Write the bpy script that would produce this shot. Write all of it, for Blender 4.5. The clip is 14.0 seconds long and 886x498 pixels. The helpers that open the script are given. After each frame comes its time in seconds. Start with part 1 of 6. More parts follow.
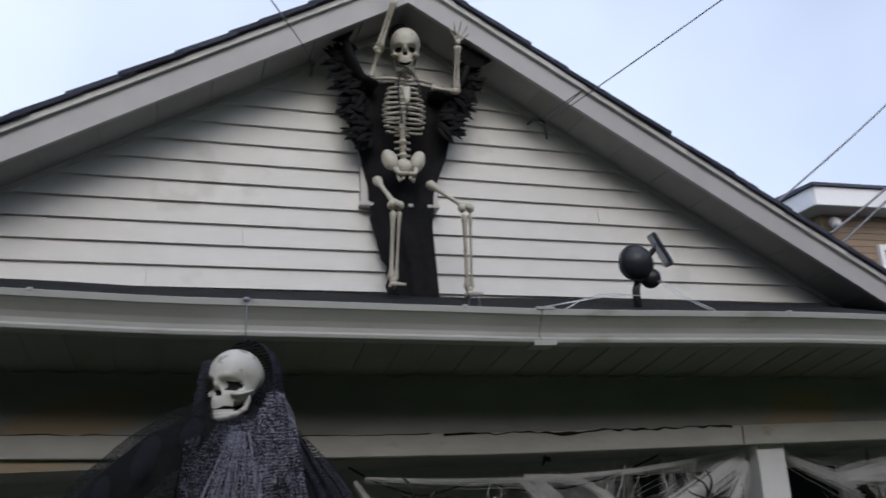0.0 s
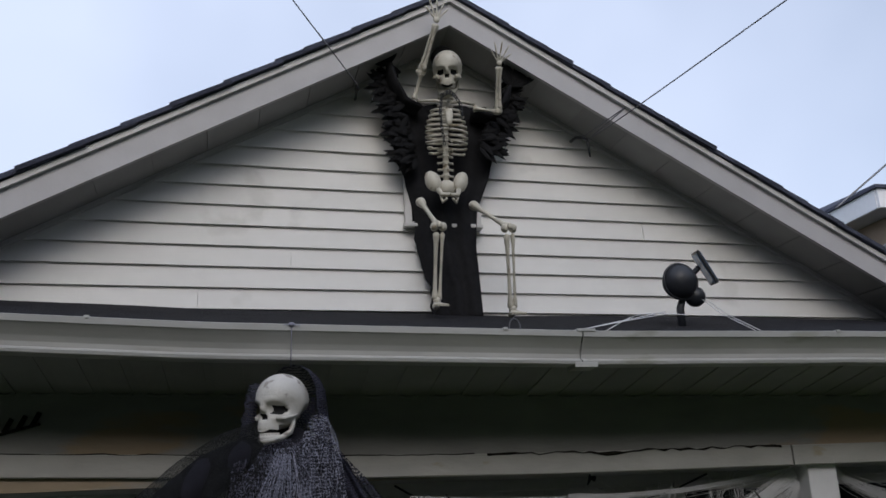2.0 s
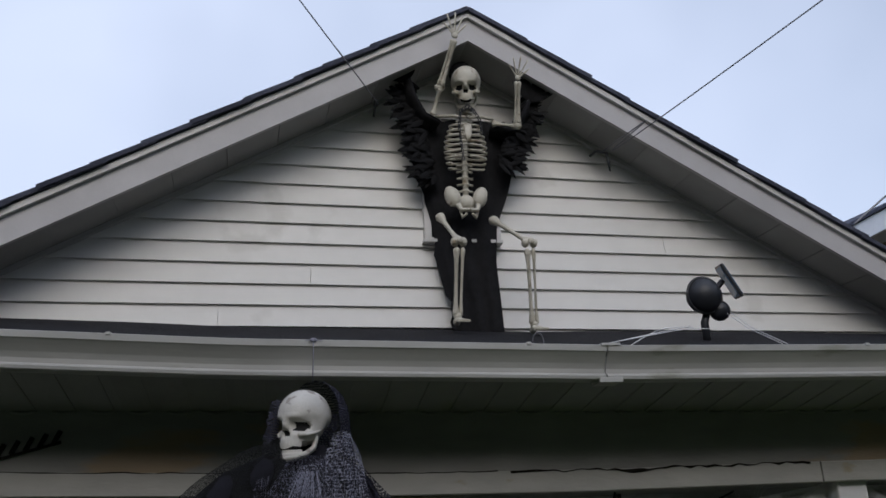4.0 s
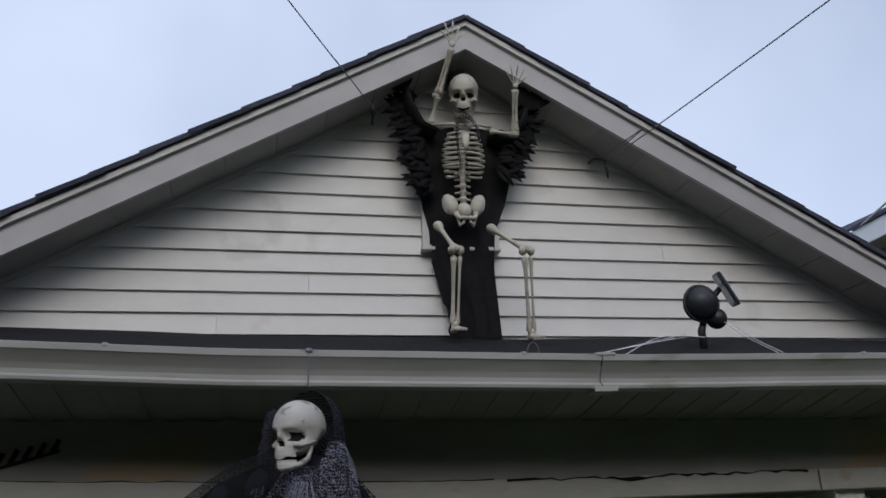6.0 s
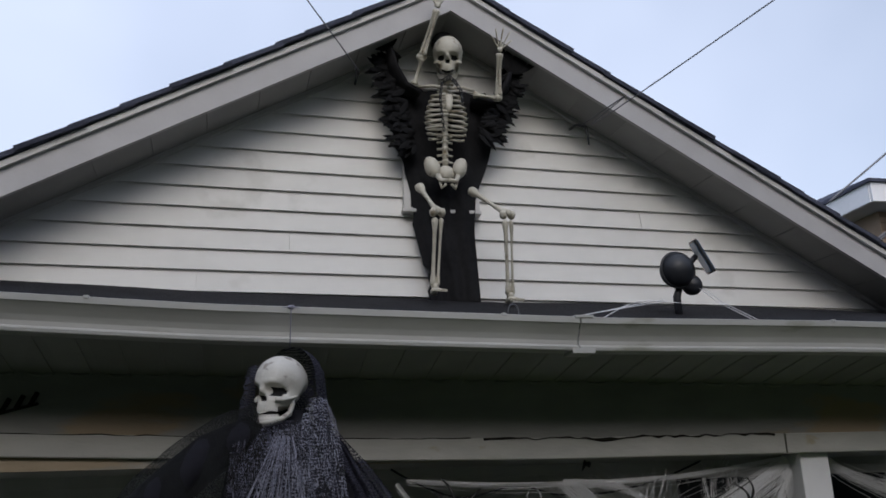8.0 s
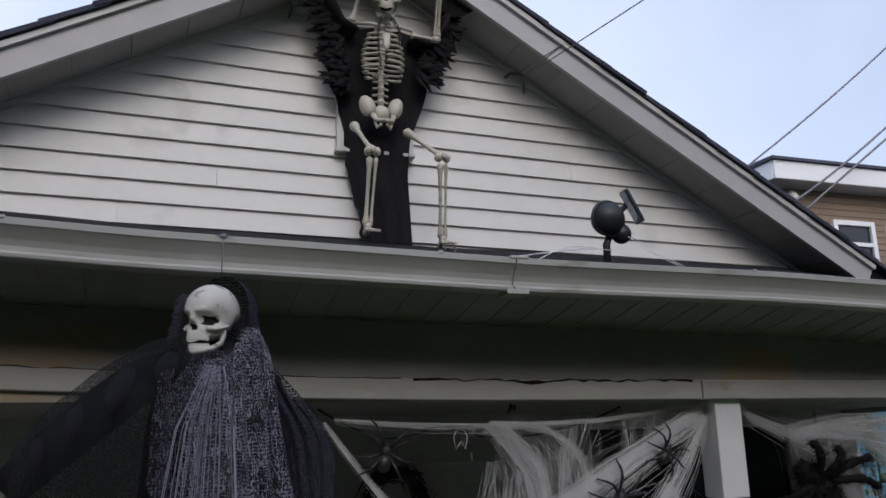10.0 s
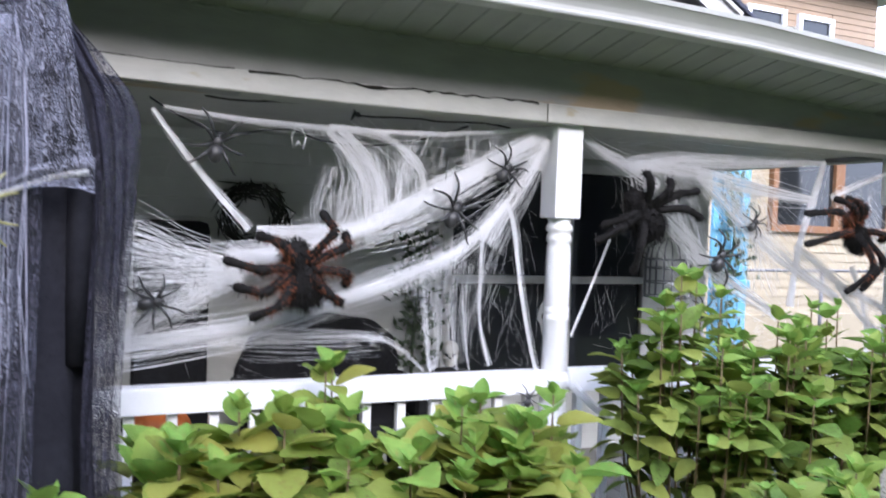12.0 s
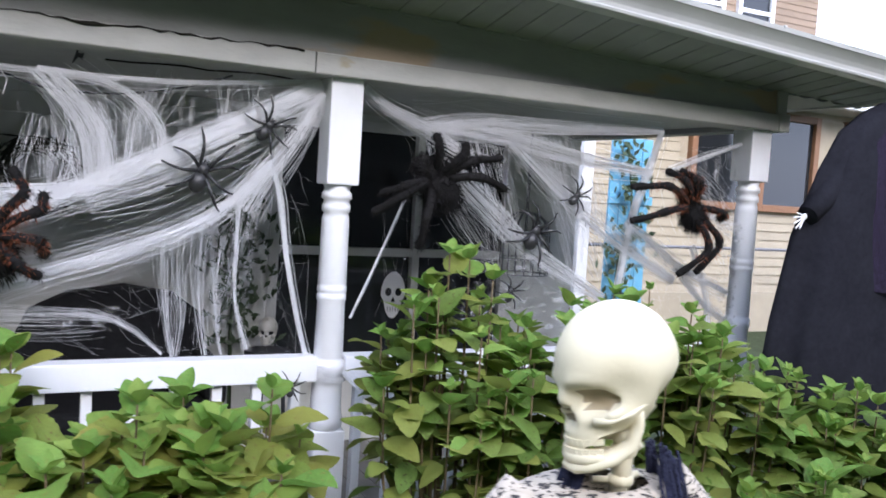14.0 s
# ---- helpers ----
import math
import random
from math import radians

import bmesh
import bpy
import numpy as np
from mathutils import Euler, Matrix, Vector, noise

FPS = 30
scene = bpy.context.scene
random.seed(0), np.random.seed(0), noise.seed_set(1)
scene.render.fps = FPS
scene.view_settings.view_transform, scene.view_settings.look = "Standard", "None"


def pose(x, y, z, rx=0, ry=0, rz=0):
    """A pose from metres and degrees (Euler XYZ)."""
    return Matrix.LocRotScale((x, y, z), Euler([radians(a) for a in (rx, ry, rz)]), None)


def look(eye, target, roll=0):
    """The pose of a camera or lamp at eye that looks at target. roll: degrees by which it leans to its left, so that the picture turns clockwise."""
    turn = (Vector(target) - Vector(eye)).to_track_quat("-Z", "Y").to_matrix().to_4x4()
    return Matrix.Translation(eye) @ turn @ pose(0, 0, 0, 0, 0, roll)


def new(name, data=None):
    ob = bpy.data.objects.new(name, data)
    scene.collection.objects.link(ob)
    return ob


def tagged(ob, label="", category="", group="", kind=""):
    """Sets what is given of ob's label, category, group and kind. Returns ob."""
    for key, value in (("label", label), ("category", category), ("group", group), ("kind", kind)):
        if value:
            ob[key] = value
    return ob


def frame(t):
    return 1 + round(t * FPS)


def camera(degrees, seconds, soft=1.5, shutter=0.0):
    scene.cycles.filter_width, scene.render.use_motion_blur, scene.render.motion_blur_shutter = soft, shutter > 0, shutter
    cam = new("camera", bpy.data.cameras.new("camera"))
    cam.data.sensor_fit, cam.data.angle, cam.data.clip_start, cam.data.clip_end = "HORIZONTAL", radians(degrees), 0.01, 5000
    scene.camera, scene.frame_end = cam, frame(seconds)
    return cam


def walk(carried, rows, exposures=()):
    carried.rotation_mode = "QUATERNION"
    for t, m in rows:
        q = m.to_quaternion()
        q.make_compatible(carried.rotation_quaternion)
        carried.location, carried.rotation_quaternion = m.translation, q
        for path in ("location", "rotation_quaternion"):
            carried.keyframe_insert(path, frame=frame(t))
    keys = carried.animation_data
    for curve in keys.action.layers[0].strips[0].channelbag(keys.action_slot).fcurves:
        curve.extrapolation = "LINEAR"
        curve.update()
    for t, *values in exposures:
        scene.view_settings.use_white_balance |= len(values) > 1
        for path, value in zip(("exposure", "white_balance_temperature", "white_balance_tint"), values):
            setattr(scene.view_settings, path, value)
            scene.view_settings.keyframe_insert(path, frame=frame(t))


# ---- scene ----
cam = camera(55.6, 14.0, soft=1.6, shutter=0.4)
PATH = [
    (0, (-0.518, 0.313, 2.37), (0.009, 2.158, 2.935), -3.0),
    (0.5, (-0.484, 0.255, 2.402), (-0.104, 2.143, 2.941), -1.9),
    (1, (-0.498, 0.27, 2.404), (-0.094, 2.14, 2.986), -2.3),
    (1.5, (-0.479, 0.285, 2.413), (-0.08, 2.157, 2.992), -2.7),
    (2, (-0.478, 0.241, 2.418), (-0.08, 2.112, 3.0), -2.5),
    (2.5, (-0.5, 0.264, 2.397), (-0.08, 2.132, 2.974), -2.4),
    (3, (-0.514, 0.275, 2.41), (-0.118, 2.141, 3.012), -2.5),
    (5.5, (-0.468, 0.268, 2.4), (-0.113, 2.13, 3.037), -2.7),
    (6, (-0.463, 0.247, 2.431), (-0.114, 2.112, 3.063), -2.6),
    (6.5, (-0.485, 0.231, 2.443), (-0.126, 2.094, 3.077), -1.9),
    (7, (-0.47, 0.234, 2.428), (-0.098, 2.093, 3.064), -2.1),
    (7.5, (-0.476, 0.244, 2.391), (-0.095, 2.111, 2.998), -1.7),
    (8, (-0.502, 0.243, 2.404), (-0.087, 2.119, 2.96), -1.9),
    (10.3, (-0.600, 0.331, 2.297), (0.028, 2.170, 2.770), -1.5),
    (10.5, (-0.612, 0.313, 2.287), (0.002, 2.160, 2.749), -1.5),
    (11, (-0.557, 0.308, 2.262), (0.136, 2.178, 2.411), -1.0),
    (11.5, (-0.445, 0.334, 2.221), (0.382, 2.155, 2.234), -2.7),
    (12, (-0.264, 0.273, 2.048), (0.556, 2.096, 1.99), 2.1),
    (12.5, (-0.092, 0.287, 1.996), (0.8, 2.075, 1.892), 1.8),
    (13, (0.233, 0.366, 2.01), (1.154, 2.14, 1.961), 4.0),
    (13.5, (0.448, 0.362, 2.041), (1.379, 2.131, 1.978), 3.2),
    (14, (0.684, 0.332, 2.084), (1.573, 2.119, 1.954), 3.6),
]
walk(cam, [(t, look(eye, target, roll)) for t, eye, target, roll in PATH],
     exposures=[(0, 0.12, 6500, 10), (1.0, 0.0, 6500, 10), (3.0, -0.08, 6500, 10), (6.5, -0.2, 6450, 10), (8.2, -0.05, 6500, 10), (10.3, 0.15, 6450, 12), (10.6, 0.45, 6400, 12),
                (11.0, 1.18, 6250, 13), (11.5, 2.02, 6150, 14), (12.5, 2.36, 6050, 15), (13.2, 2.1, 6000, 16), (14.0, 1.9, 6050, 14)])

# ---- sky and light ----
world = bpy.data.worlds.new("world")
scene.world = world
world.use_nodes = True
wn, wl = world.node_tree.nodes, world.node_tree.links
sky = wn.new("ShaderNodeTexSky")
sky.sky_type, sky.sun_disc = "NISHITA", False
sky.sun_elevation, sky.sun_rotation = radians(30), radians(186)
sky.air_density, sky.dust_density, sky.ozone_density = 1.0, 2.5, 1.5
cloud = wn.new("ShaderNodeMix")
cloud.data_type = "RGBA"
cloud.inputs[7].default_value = (6.2, 7.0, 8.9, 1)
drift = wn.new("ShaderNodeTexNoise")
drift.inputs["Scale"].default_value, drift.inputs["Detail"].default_value = 2.2, 3
cover = wn.new("ShaderNodeMapRange")
cover.inputs[1].default_value, cover.inputs[2].default_value = 0.3, 0.7
cover.inputs[3].default_value, cover.inputs[4].default_value = 0.55, 0.9
wl.new(wn.new("ShaderNodeTexCoord").outputs["Generated"], drift.inputs[0])
wl.new(drift.outputs[0], cover.inputs[0])
wl.new(cover.outputs[0], cloud.inputs[0])
wl.new(sky.outputs[0], cloud.inputs[6])
wl.new(cloud.outputs[2], wn["Background"].inputs[0])
wn["Background"].inputs[1].default_value = 0.135
sun = new("sun", bpy.data.lights.new("sun", "SUN"))
sun.data.energy, sun.data.angle, sun.data.color = 1.15, radians(40), (1.0, 0.95, 0.88)
sun.matrix_world = look((-1, -8, 7.5), (0, 3, 1))


# ---- materials ----
def mat(name, colour, rough=0.6, metal=0.0, vary=0.12, scale=14.0, bump=0.15, bscale=60.0, spots=None, spot_scale=30.0, spot_at=0.62, per=0.0, spec=0.5, stretch=(1, 1, 1)):
    """A surface with grain at two scales; spots: a second colour in patches; per: change from piece to piece."""
    m = bpy.data.materials.new(name)
    m.use_nodes = True
    n, l = m.node_tree.nodes, m.node_tree.links
    p = n["Principled BSDF"]
    p.inputs["Roughness"].default_value, p.inputs["Metallic"].default_value = rough, metal
    p.inputs["Specular IOR Level"].default_value = spec
    co = n.new("ShaderNodeTexCoord")
    mp = n.new("ShaderNodeMapping")
    mp.inputs["Scale"].default_value = stretch
    l.new(co.outputs["Object"], mp.inputs[0])
    big = n.new("ShaderNodeTexNoise")
    big.inputs["Scale"].default_value, big.inputs["Detail"].default_value = scale / 6, 4
    fine = n.new("ShaderNodeTexNoise")
    fine.inputs["Scale"].default_value, fine.inputs["Detail"].default_value = scale, 6
    l.new(mp.outputs[0], big.inputs[0])
    l.new(mp.outputs[0], fine.inputs[0])
    both = n.new("ShaderNodeMath")
    both.operation = "ADD"
    l.new(big.outputs[0], both.inputs[0])
    l.new(fine.outputs[0], both.inputs[1])
    ramp = n.new("ShaderNodeMapRange")
    ramp.inputs[1].default_value, ramp.inputs[2].default_value = 0.6, 1.4
    ramp.inputs[3].default_value, ramp.inputs[4].default_value = 1 - vary, 1 + vary
    l.new(both.outputs[0], ramp.inputs[0])
    last = ramp.outputs[0]
    if per:
        info = n.new("ShaderNodeObjectInfo")
        pr = n.new("ShaderNodeMapRange")
        pr.inputs[3].default_value, pr.inputs[4].default_value = 1 - per, 1 + per
        l.new(info.outputs["Random"], pr.inputs[0])
        mul = n.new("ShaderNodeMath")
        mul.operation = "MULTIPLY"
        l.new(last, mul.inputs[0])
        l.new(pr.outputs[0], mul.inputs[1])
        last = mul.outputs[0]
    tint = n.new("ShaderNodeVectorMath")
    tint.operation = "SCALE"
    tint.inputs[0].default_value = colour
    l.new(last, tint.inputs["Scale"])
    out = tint.outputs[0]
    if spots:
        sn = n.new("ShaderNodeTexNoise")
        sn.inputs["Scale"].default_value, sn.inputs["Detail"].default_value = spot_scale, 5
        l.new(mp.outputs[0], sn.inputs[0])
        sr = n.new("ShaderNodeMapRange")
        sr.inputs[1].default_value, sr.inputs[2].default_value = spot_at, spot_at + 0.06
        l.new(sn.outputs[0], sr.inputs[0])
        mx = n.new("ShaderNodeMix")
        mx.data_type = "RGBA"
        mx.inputs[7].default_value = (*spots, 1)
        l.new(sr.outputs[0], mx.inputs[0])
        l.new(out, mx.inputs[6])
        out = mx.outputs[2]
    l.new(out, p.inputs["Base Color"])
    if bump:
        bn = n.new("ShaderNodeTexNoise")
        bn.inputs["Scale"].default_value, bn.inputs["Detail"].default_value = bscale, 4
        l.new(mp.outputs[0], bn.inputs[0])
        b = n.new("ShaderNodeBump")
        b.inputs["Strength"].default_value, b.inputs["Distance"].default_value = bump, 0.01
        l.new(bn.outputs[0], b.inputs["Height"])
        l.new(b.outputs[0], p.inputs["Normal"])
    return m


def gauze(name, colour, cover, scale=240.0, stretch=(1, 1, 1), soft=0.12, rough=0.9, weave=0.0):
    """Open cloth or spun fibre with holes; weave: threads per metre of a loose grid."""
    m = mat(name, colour, rough, vary=0.25, scale=40, bump=0, spec=0.03)
    n, l = m.node_tree.nodes, m.node_tree.links
    p, out = n["Principled BSDF"], n["Material Output"]

    def node(kind, *links, **values):
        x = n.new(kind)
        for key, value in values.items():
            if key == "operation":
                x.operation = value
        for i, src in enumerate(links):
            if src is None:
                continue
            if isinstance(src, (int, float)):
                x.inputs[i].default_value = src
            else:
                l.new(src, x.inputs[i])
        return x.outputs[0]
    co = n.new("ShaderNodeTexCoord")
    mp = n.new("ShaderNodeMapping")
    mp.inputs["Scale"].default_value = stretch
    l.new(co.outputs["Object"], mp.inputs[0])
    a = n.new("ShaderNodeTexNoise")
    a.inputs["Scale"].default_value, a.inputs["Detail"].default_value = scale, 3
    l.new(mp.outputs[0], a.inputs[0])
    field = a.outputs[0]
    if weave:
        bend = n.new("ShaderNodeTexNoise")
        bend.inputs["Scale"].default_value, bend.inputs["Detail"].default_value = 14, 2
        l.new(co.outputs["Object"], bend.inputs[0])
        xyz = n.new("ShaderNodeSeparateXYZ")
        l.new(co.outputs["Object"], xyz.inputs[0])
        wob = node("ShaderNodeMath", bend.outputs[0], 0.035, operation="MULTIPLY")
        u = node("ShaderNodeMath", node("ShaderNodeMath", xyz.outputs[0], xyz.outputs[1], operation="ADD"), wob, operation="ADD")
        v = node("ShaderNodeMath", xyz.outputs[2], wob, operation="ADD")
        su = node("ShaderNodeMath", node("ShaderNodeMath", u, 2 * math.pi * weave, operation="MULTIPLY"), operation="SINE")
        sv = node("ShaderNodeMath", node("ShaderNodeMath", v, 2 * math.pi * weave * 0.8, operation="MULTIPLY"), operation="SINE")
        grid = node("ShaderNodeMath", su, node("ShaderNodeMath", sv, 0.85, operation="MULTIPLY"), operation="MAXIMUM")
        patch = node("ShaderNodeMath", node("ShaderNodeMath", bend.outputs[0], 0.5, operation="SUBTRACT"), 1.1, operation="MULTIPLY")
        field = node("ShaderNodeMath", node("ShaderNodeMath", node("ShaderNodeMath", grid, patch, operation="ADD"), 0.22, operation="MULTIPLY"), node("ShaderNodeMath", a.outputs[0], 0.6, operation="MULTIPLY"), operation="ADD")
    r = n.new("ShaderNodeMapRange")
    r.inputs[1].default_value, r.inputs[2].default_value = 0.62 - 0.25 * cover - soft, 0.62 - 0.25 * cover + soft
    l.new(field, r.inputs[0])
    clear = n.new("ShaderNodeBsdfTransparent")
    mix = n.new("ShaderNodeMixShader")
    l.new(r.outputs[0], mix.inputs[0])
    l.new(clear.outputs[0], mix.inputs[1])
    l.new(p.outputs[0], mix.inputs[2])
    l.new(mix.outputs[0], out.inputs["Surface"])
    return m


def glass(name, tint=(0.02, 0.022, 0.025)):
    m = bpy.data.materials.new(name)
    m.use_nodes = True
    p = m.node_tree.nodes["Principled BSDF"]
    p.inputs["Base Color"].default_value = (*tint, 1)
    p.inputs["Roughness"].default_value = 0.06
    return m


M = dict(
    siding=mat("white_siding", (0.80, 0.79, 0.765), 0.5, vary=0.05, scale=9, bump=0.05, bscale=90, per=0.03, spots=(0.71, 0.70, 0.67), spot_scale=3, spot_at=0.62),
    trim=mat("white_trim", (0.60, 0.59, 0.58), 0.5, vary=0.08, scale=12, bump=0.05, per=0.03),
    fascia=mat("grey_white_fascia", (0.48, 0.47, 0.48), 0.5, vary=0.09, scale=8, bump=0.06),
    # soffit grey set darker than its paint, to deepen the shade under the eaves
    soffit=mat("shade_grey_soffit", (0.31, 0.31, 0.305), 0.6, vary=0.12, scale=8, bump=0.08, per=0.06),
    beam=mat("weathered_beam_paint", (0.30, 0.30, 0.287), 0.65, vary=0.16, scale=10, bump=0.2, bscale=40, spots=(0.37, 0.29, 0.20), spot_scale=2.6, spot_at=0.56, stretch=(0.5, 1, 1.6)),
    beamtrim=mat("weathered_white_board", (0.45, 0.445, 0.42), 0.6, vary=0.14, scale=16, bump=0.2, spots=(0.38, 0.33, 0.24), spot_scale=9, spot_at=0.66, stretch=(0.4, 1, 1)),
    gutter=mat("gutter_enamel", (0.46, 0.46, 0.445), 0.4, vary=0.14, scale=7, bump=0.04, spots=(0.33, 0.33, 0.29), spot_scale=5, spot_at=0.63, stretch=(0.6, 1, 2.0)),
    post=mat("white_gloss_paint", (0.80, 0.80, 0.82), 0.35, vary=0.04, scale=14, bump=0.05),
    roofing=mat("black_rolled_roofing", (0.022, 0.022, 0.025), 0.85, vary=0.35, scale=50, bump=0.6, bscale=120, spec=0.12),
    shingle=mat("blue_black_shingle", (0.065, 0.07, 0.095), 0.9, vary=0.35, scale=90, bump=0.7, bscale=200, per=0.25, spec=0.12),
    grass=mat("grass", (0.05, 0.062, 0.03), 0.9, vary=0.4, scale=25, bump=0.6, bscale=60, spots=(0.10, 0.09, 0.04), spot_scale=3, spec=0.12),
    decking=mat("grey_porch_boards", (0.22, 0.21, 0.19), 0.7, vary=0.2, scale=20, bump=0.2, per=0.15),
    ceiling=mat("porch_ceiling_paint", (0.42, 0.425, 0.40), 0.6, vary=0.1, scale=8, bump=0.12, spots=(0.33, 0.33, 0.29), spot_scale=4, spot_at=0.65),
    porchwall=mat("porch_wall_siding", (0.55, 0.555, 0.53), 0.55, vary=0.06, scale=8, bump=0.06, per=0.04),
    dark=mat("dark_crack", (0.02, 0.018, 0.015), 0.9, vary=0.2, spec=0.12),
    pane=glass("window_glass"),
    bone=mat("bone_plastic", (0.54, 0.51, 0.43), 0.5, vary=0.16, scale=30, bump=0.25, bscale=90, spots=(0.33, 0.28, 0.20), spot_scale=26, spot_at=0.62),
    ivory=mat("ivory_plastic", (0.80, 0.72, 0.50), 0.42, vary=0.05, scale=18, bump=0.08, bscale=60),
    greybone=mat("grey_painted_skull", (0.60, 0.58, 0.54), 0.5, vary=0.14, scale=30, bump=0.2, bscale=80, spots=(0.30, 0.27, 0.24), spot_scale=22, spot_at=0.6),
    socket_soft=mat("shaded_ivory", (0.42, 0.34, 0.21), 0.5, vary=0.15, scale=30, bump=0.1),
    socket=mat("dark_socket", (0.02, 0.02, 0.022), 0.7, vary=0.2, spec=0.12),
    cloth=mat("black_cloth", (0.019, 0.019, 0.021), 0.9, vary=0.3, scale=40, bump=0.3, bscale=300, spec=0.12),
    feather=mat("black_feathers", (0.011, 0.011, 0.012), 0.75, vary=0.4, scale=60, bump=0.4, bscale=200, spec=0.12),
    fur=mat("black_fur", (0.014, 0.013, 0.013), 0.9, vary=0.4, scale=80, bump=0.3, spec=0.12),
    rustfur=mat("rust_brown_fur", (0.30, 0.10, 0.05), 0.9, vary=0.4, scale=60, bump=0.3, spec=0.12),
    spider=mat("black_rubber", (0.03, 0.03, 0.032), 0.4, vary=0.2, scale=60, bump=0.15, bscale=150),
    gold=mat("yellow_green_plastic", (0.30, 0.28, 0.12), 0.45, vary=0.2, scale=60, bump=0.2),
    wire=mat("grey_cable", (0.17, 0.17, 0.19), 0.6, vary=0.2),
    lampblack=mat("black_lamp_plastic", (0.02, 0.022, 0.028), 0.45, vary=0.15, bump=0.1),
    solar=glass("solar_cell_glass", (0.10, 0.17, 0.28)),
    brown=mat("tan_brown_siding", (0.24, 0.17, 0.115), 0.6, vary=0.10, scale=6, bump=0.08, per=0.08),
    tan=mat("yellowish_siding", (0.40, 0.34, 0.25), 0.65, vary=0.10, scale=6, bump=0.1, per=0.08, spots=(0.32, 0.25, 0.15), spot_scale=3, spot_at=0.66),
    brownframe=mat("brown_window_frame", (0.24, 0.12, 0.06), 0.55, vary=0.15),
    screen_wreath=mat("dark_screen_and_wreath", (0.05, 0.052, 0.045), 0.9, vary=0.5, scale=4, bump=0.5, bscale=8, spec=0.12),
    darkleaf=mat("dark_leaves", (0.03, 0.055, 0.02), 0.6, vary=0.4, scale=40, bump=0.2),
    blue=mat("light_blue_paint", (0.16, 0.42, 0.62), 0.5, vary=0.12, scale=12, bump=0.1),
    pumpkin=mat("orange_rind", (0.50, 0.13, 0.03), 0.5, vary=0.2, scale=20, bump=0.1),
    web=mat("white_web_fibre", (0.82, 0.82, 0.84), 0.8, vary=0.08, bump=0),
)


# ---- mesh helpers ----
def box(bm, x0, x1, y0, y1, z0, z1, bevel=0.0, m=None):
    vs = [bm.verts.new((x, y, z)) for x in (x0, x1) for y in (y0, y1) for z in (z0, z1)]
    fs = [bm.faces.new([vs[i] for i in f]) for f in ((0, 1, 3, 2), (4, 6, 7, 5), (0, 4, 5, 1), (2, 3, 7, 6), (0, 2, 6, 4), (1, 5, 7, 3))]
    if bevel:
        es = {e for f in fs for e in f.edges}
        got = bmesh.ops.bevel(bm, geom=list(es), offset=bevel, segments=2, affect="EDGES", profile=0.6)
        vs = list({v for f in got["faces"] for v in f.verts} | {v for v in vs if v.is_valid})
    if m is not None:
        bmesh.ops.transform(bm, matrix=m, verts=vs)
    return vs


def frames_along(pts):
    """Tangent, side and up at each point of a line."""
    pts = [Vector(p) for p in pts]
    side = None
    for i, p in enumerate(pts):
        t = (pts[min(i + 1, len(pts) - 1)] - pts[max(i - 1, 0)]).normalized()
        if side is None:
            side = t.cross(Vector((0, 0, 1)) if abs(t.z) < 0.9 else Vector((0, 1, 0))).normalized()
        else:
            side = (side - t * side.dot(t)).normalized()
        yield p, t, side, t.cross(side)


def tube(bm, pts, radii, n=6, mi=0, flat=1.0, cap=True):
    """A round or flattened rod along points."""
    if not hasattr(radii, "__len__"):
        radii = [radii] * len(pts)
    rings = []
    for (p, t, s, u), r in zip(frames_along(pts), radii):
        rings.append([bm.verts.new(p + (s * math.cos(2 * math.pi * k / n) + u * math.sin(2 * math.pi * k / n) * flat) * r) for k in range(n)])
    for a, b in zip(rings, rings[1:]):
        for k in range(n):
            f = bm.faces.new((a[k], a[(k + 1) % n], b[(k + 1) % n], b[k]))
            f.material_index, f.smooth = mi, True
    if cap:
        for r in (rings[0][::-1], rings[-1]):
            f = bm.faces.new(r)
            f.material_index = mi


def ball(bm, at, size, n=14, mi=0, turn=None, shape=None):
    """An ellipsoid; shape(v) moves its unit-sphere points first."""
    size = Vector(size)
    rows = n // 2 + 1
    m = Matrix.Translation(at) @ (turn or Matrix())
    ring = []
    for i in range(1, rows):
        a = math.pi * i / rows
        row = []
        for k in range(n):
            b = 2 * math.pi * k / n
            v = Vector((math.sin(a) * math.cos(b), math.sin(a) * math.sin(b), math.cos(a)))
            row.append(v)
        ring.append(row)
    ends = [Vector((0, 0, 1)), Vector((0, 0, -1))]

    def place(v):
        v = shape(v) if shape else v
        return bm.verts.new(m @ Vector((v.x * size.x, v.y * size.y, v.z * size.z)))
    top, low = place(ends[0]), place(ends[1])
    grid = [[place(v) for v in r] for r in ring]
    fs = []
    for a, b in zip(grid, grid[1:]):
        for k in range(n):
            fs.append(bm.faces.new((a[k], b[k], b[(k + 1) % n], a[(k + 1) % n])))
    for k in range(n):
        fs.append(bm.faces.new((top, grid[0][k], grid[0][(k + 1) % n])))
        fs.append(bm.faces.new((low, grid[-1][(k + 1) % n], grid[-1][k])))
    for f in fs:
        f.smooth, f.material_index = True, mi
    return fs


def lathe(bm, profile, n=20, at=(0, 0, 0), mi=0):
    """profile: (radius, height) rows turned round the upright."""
    at = Vector(at)
    rings = [[bm.verts.new(at + Vector((r * math.cos(2 * math.pi * k / n), r * math.sin(2 * math.pi * k / n), z))) for k in range(n)] for r, z in profile]
    for a, b in zip(rings, rings[1:]):
        for k in range(n):
            f = bm.faces.new((a[k], a[(k + 1) % n], b[(k + 1) % n], b[k]))
            f.smooth, f.material_index = True, mi
    for r in (rings[0][::-1], rings[-1]):
        bm.faces.new(r).material_index = mi


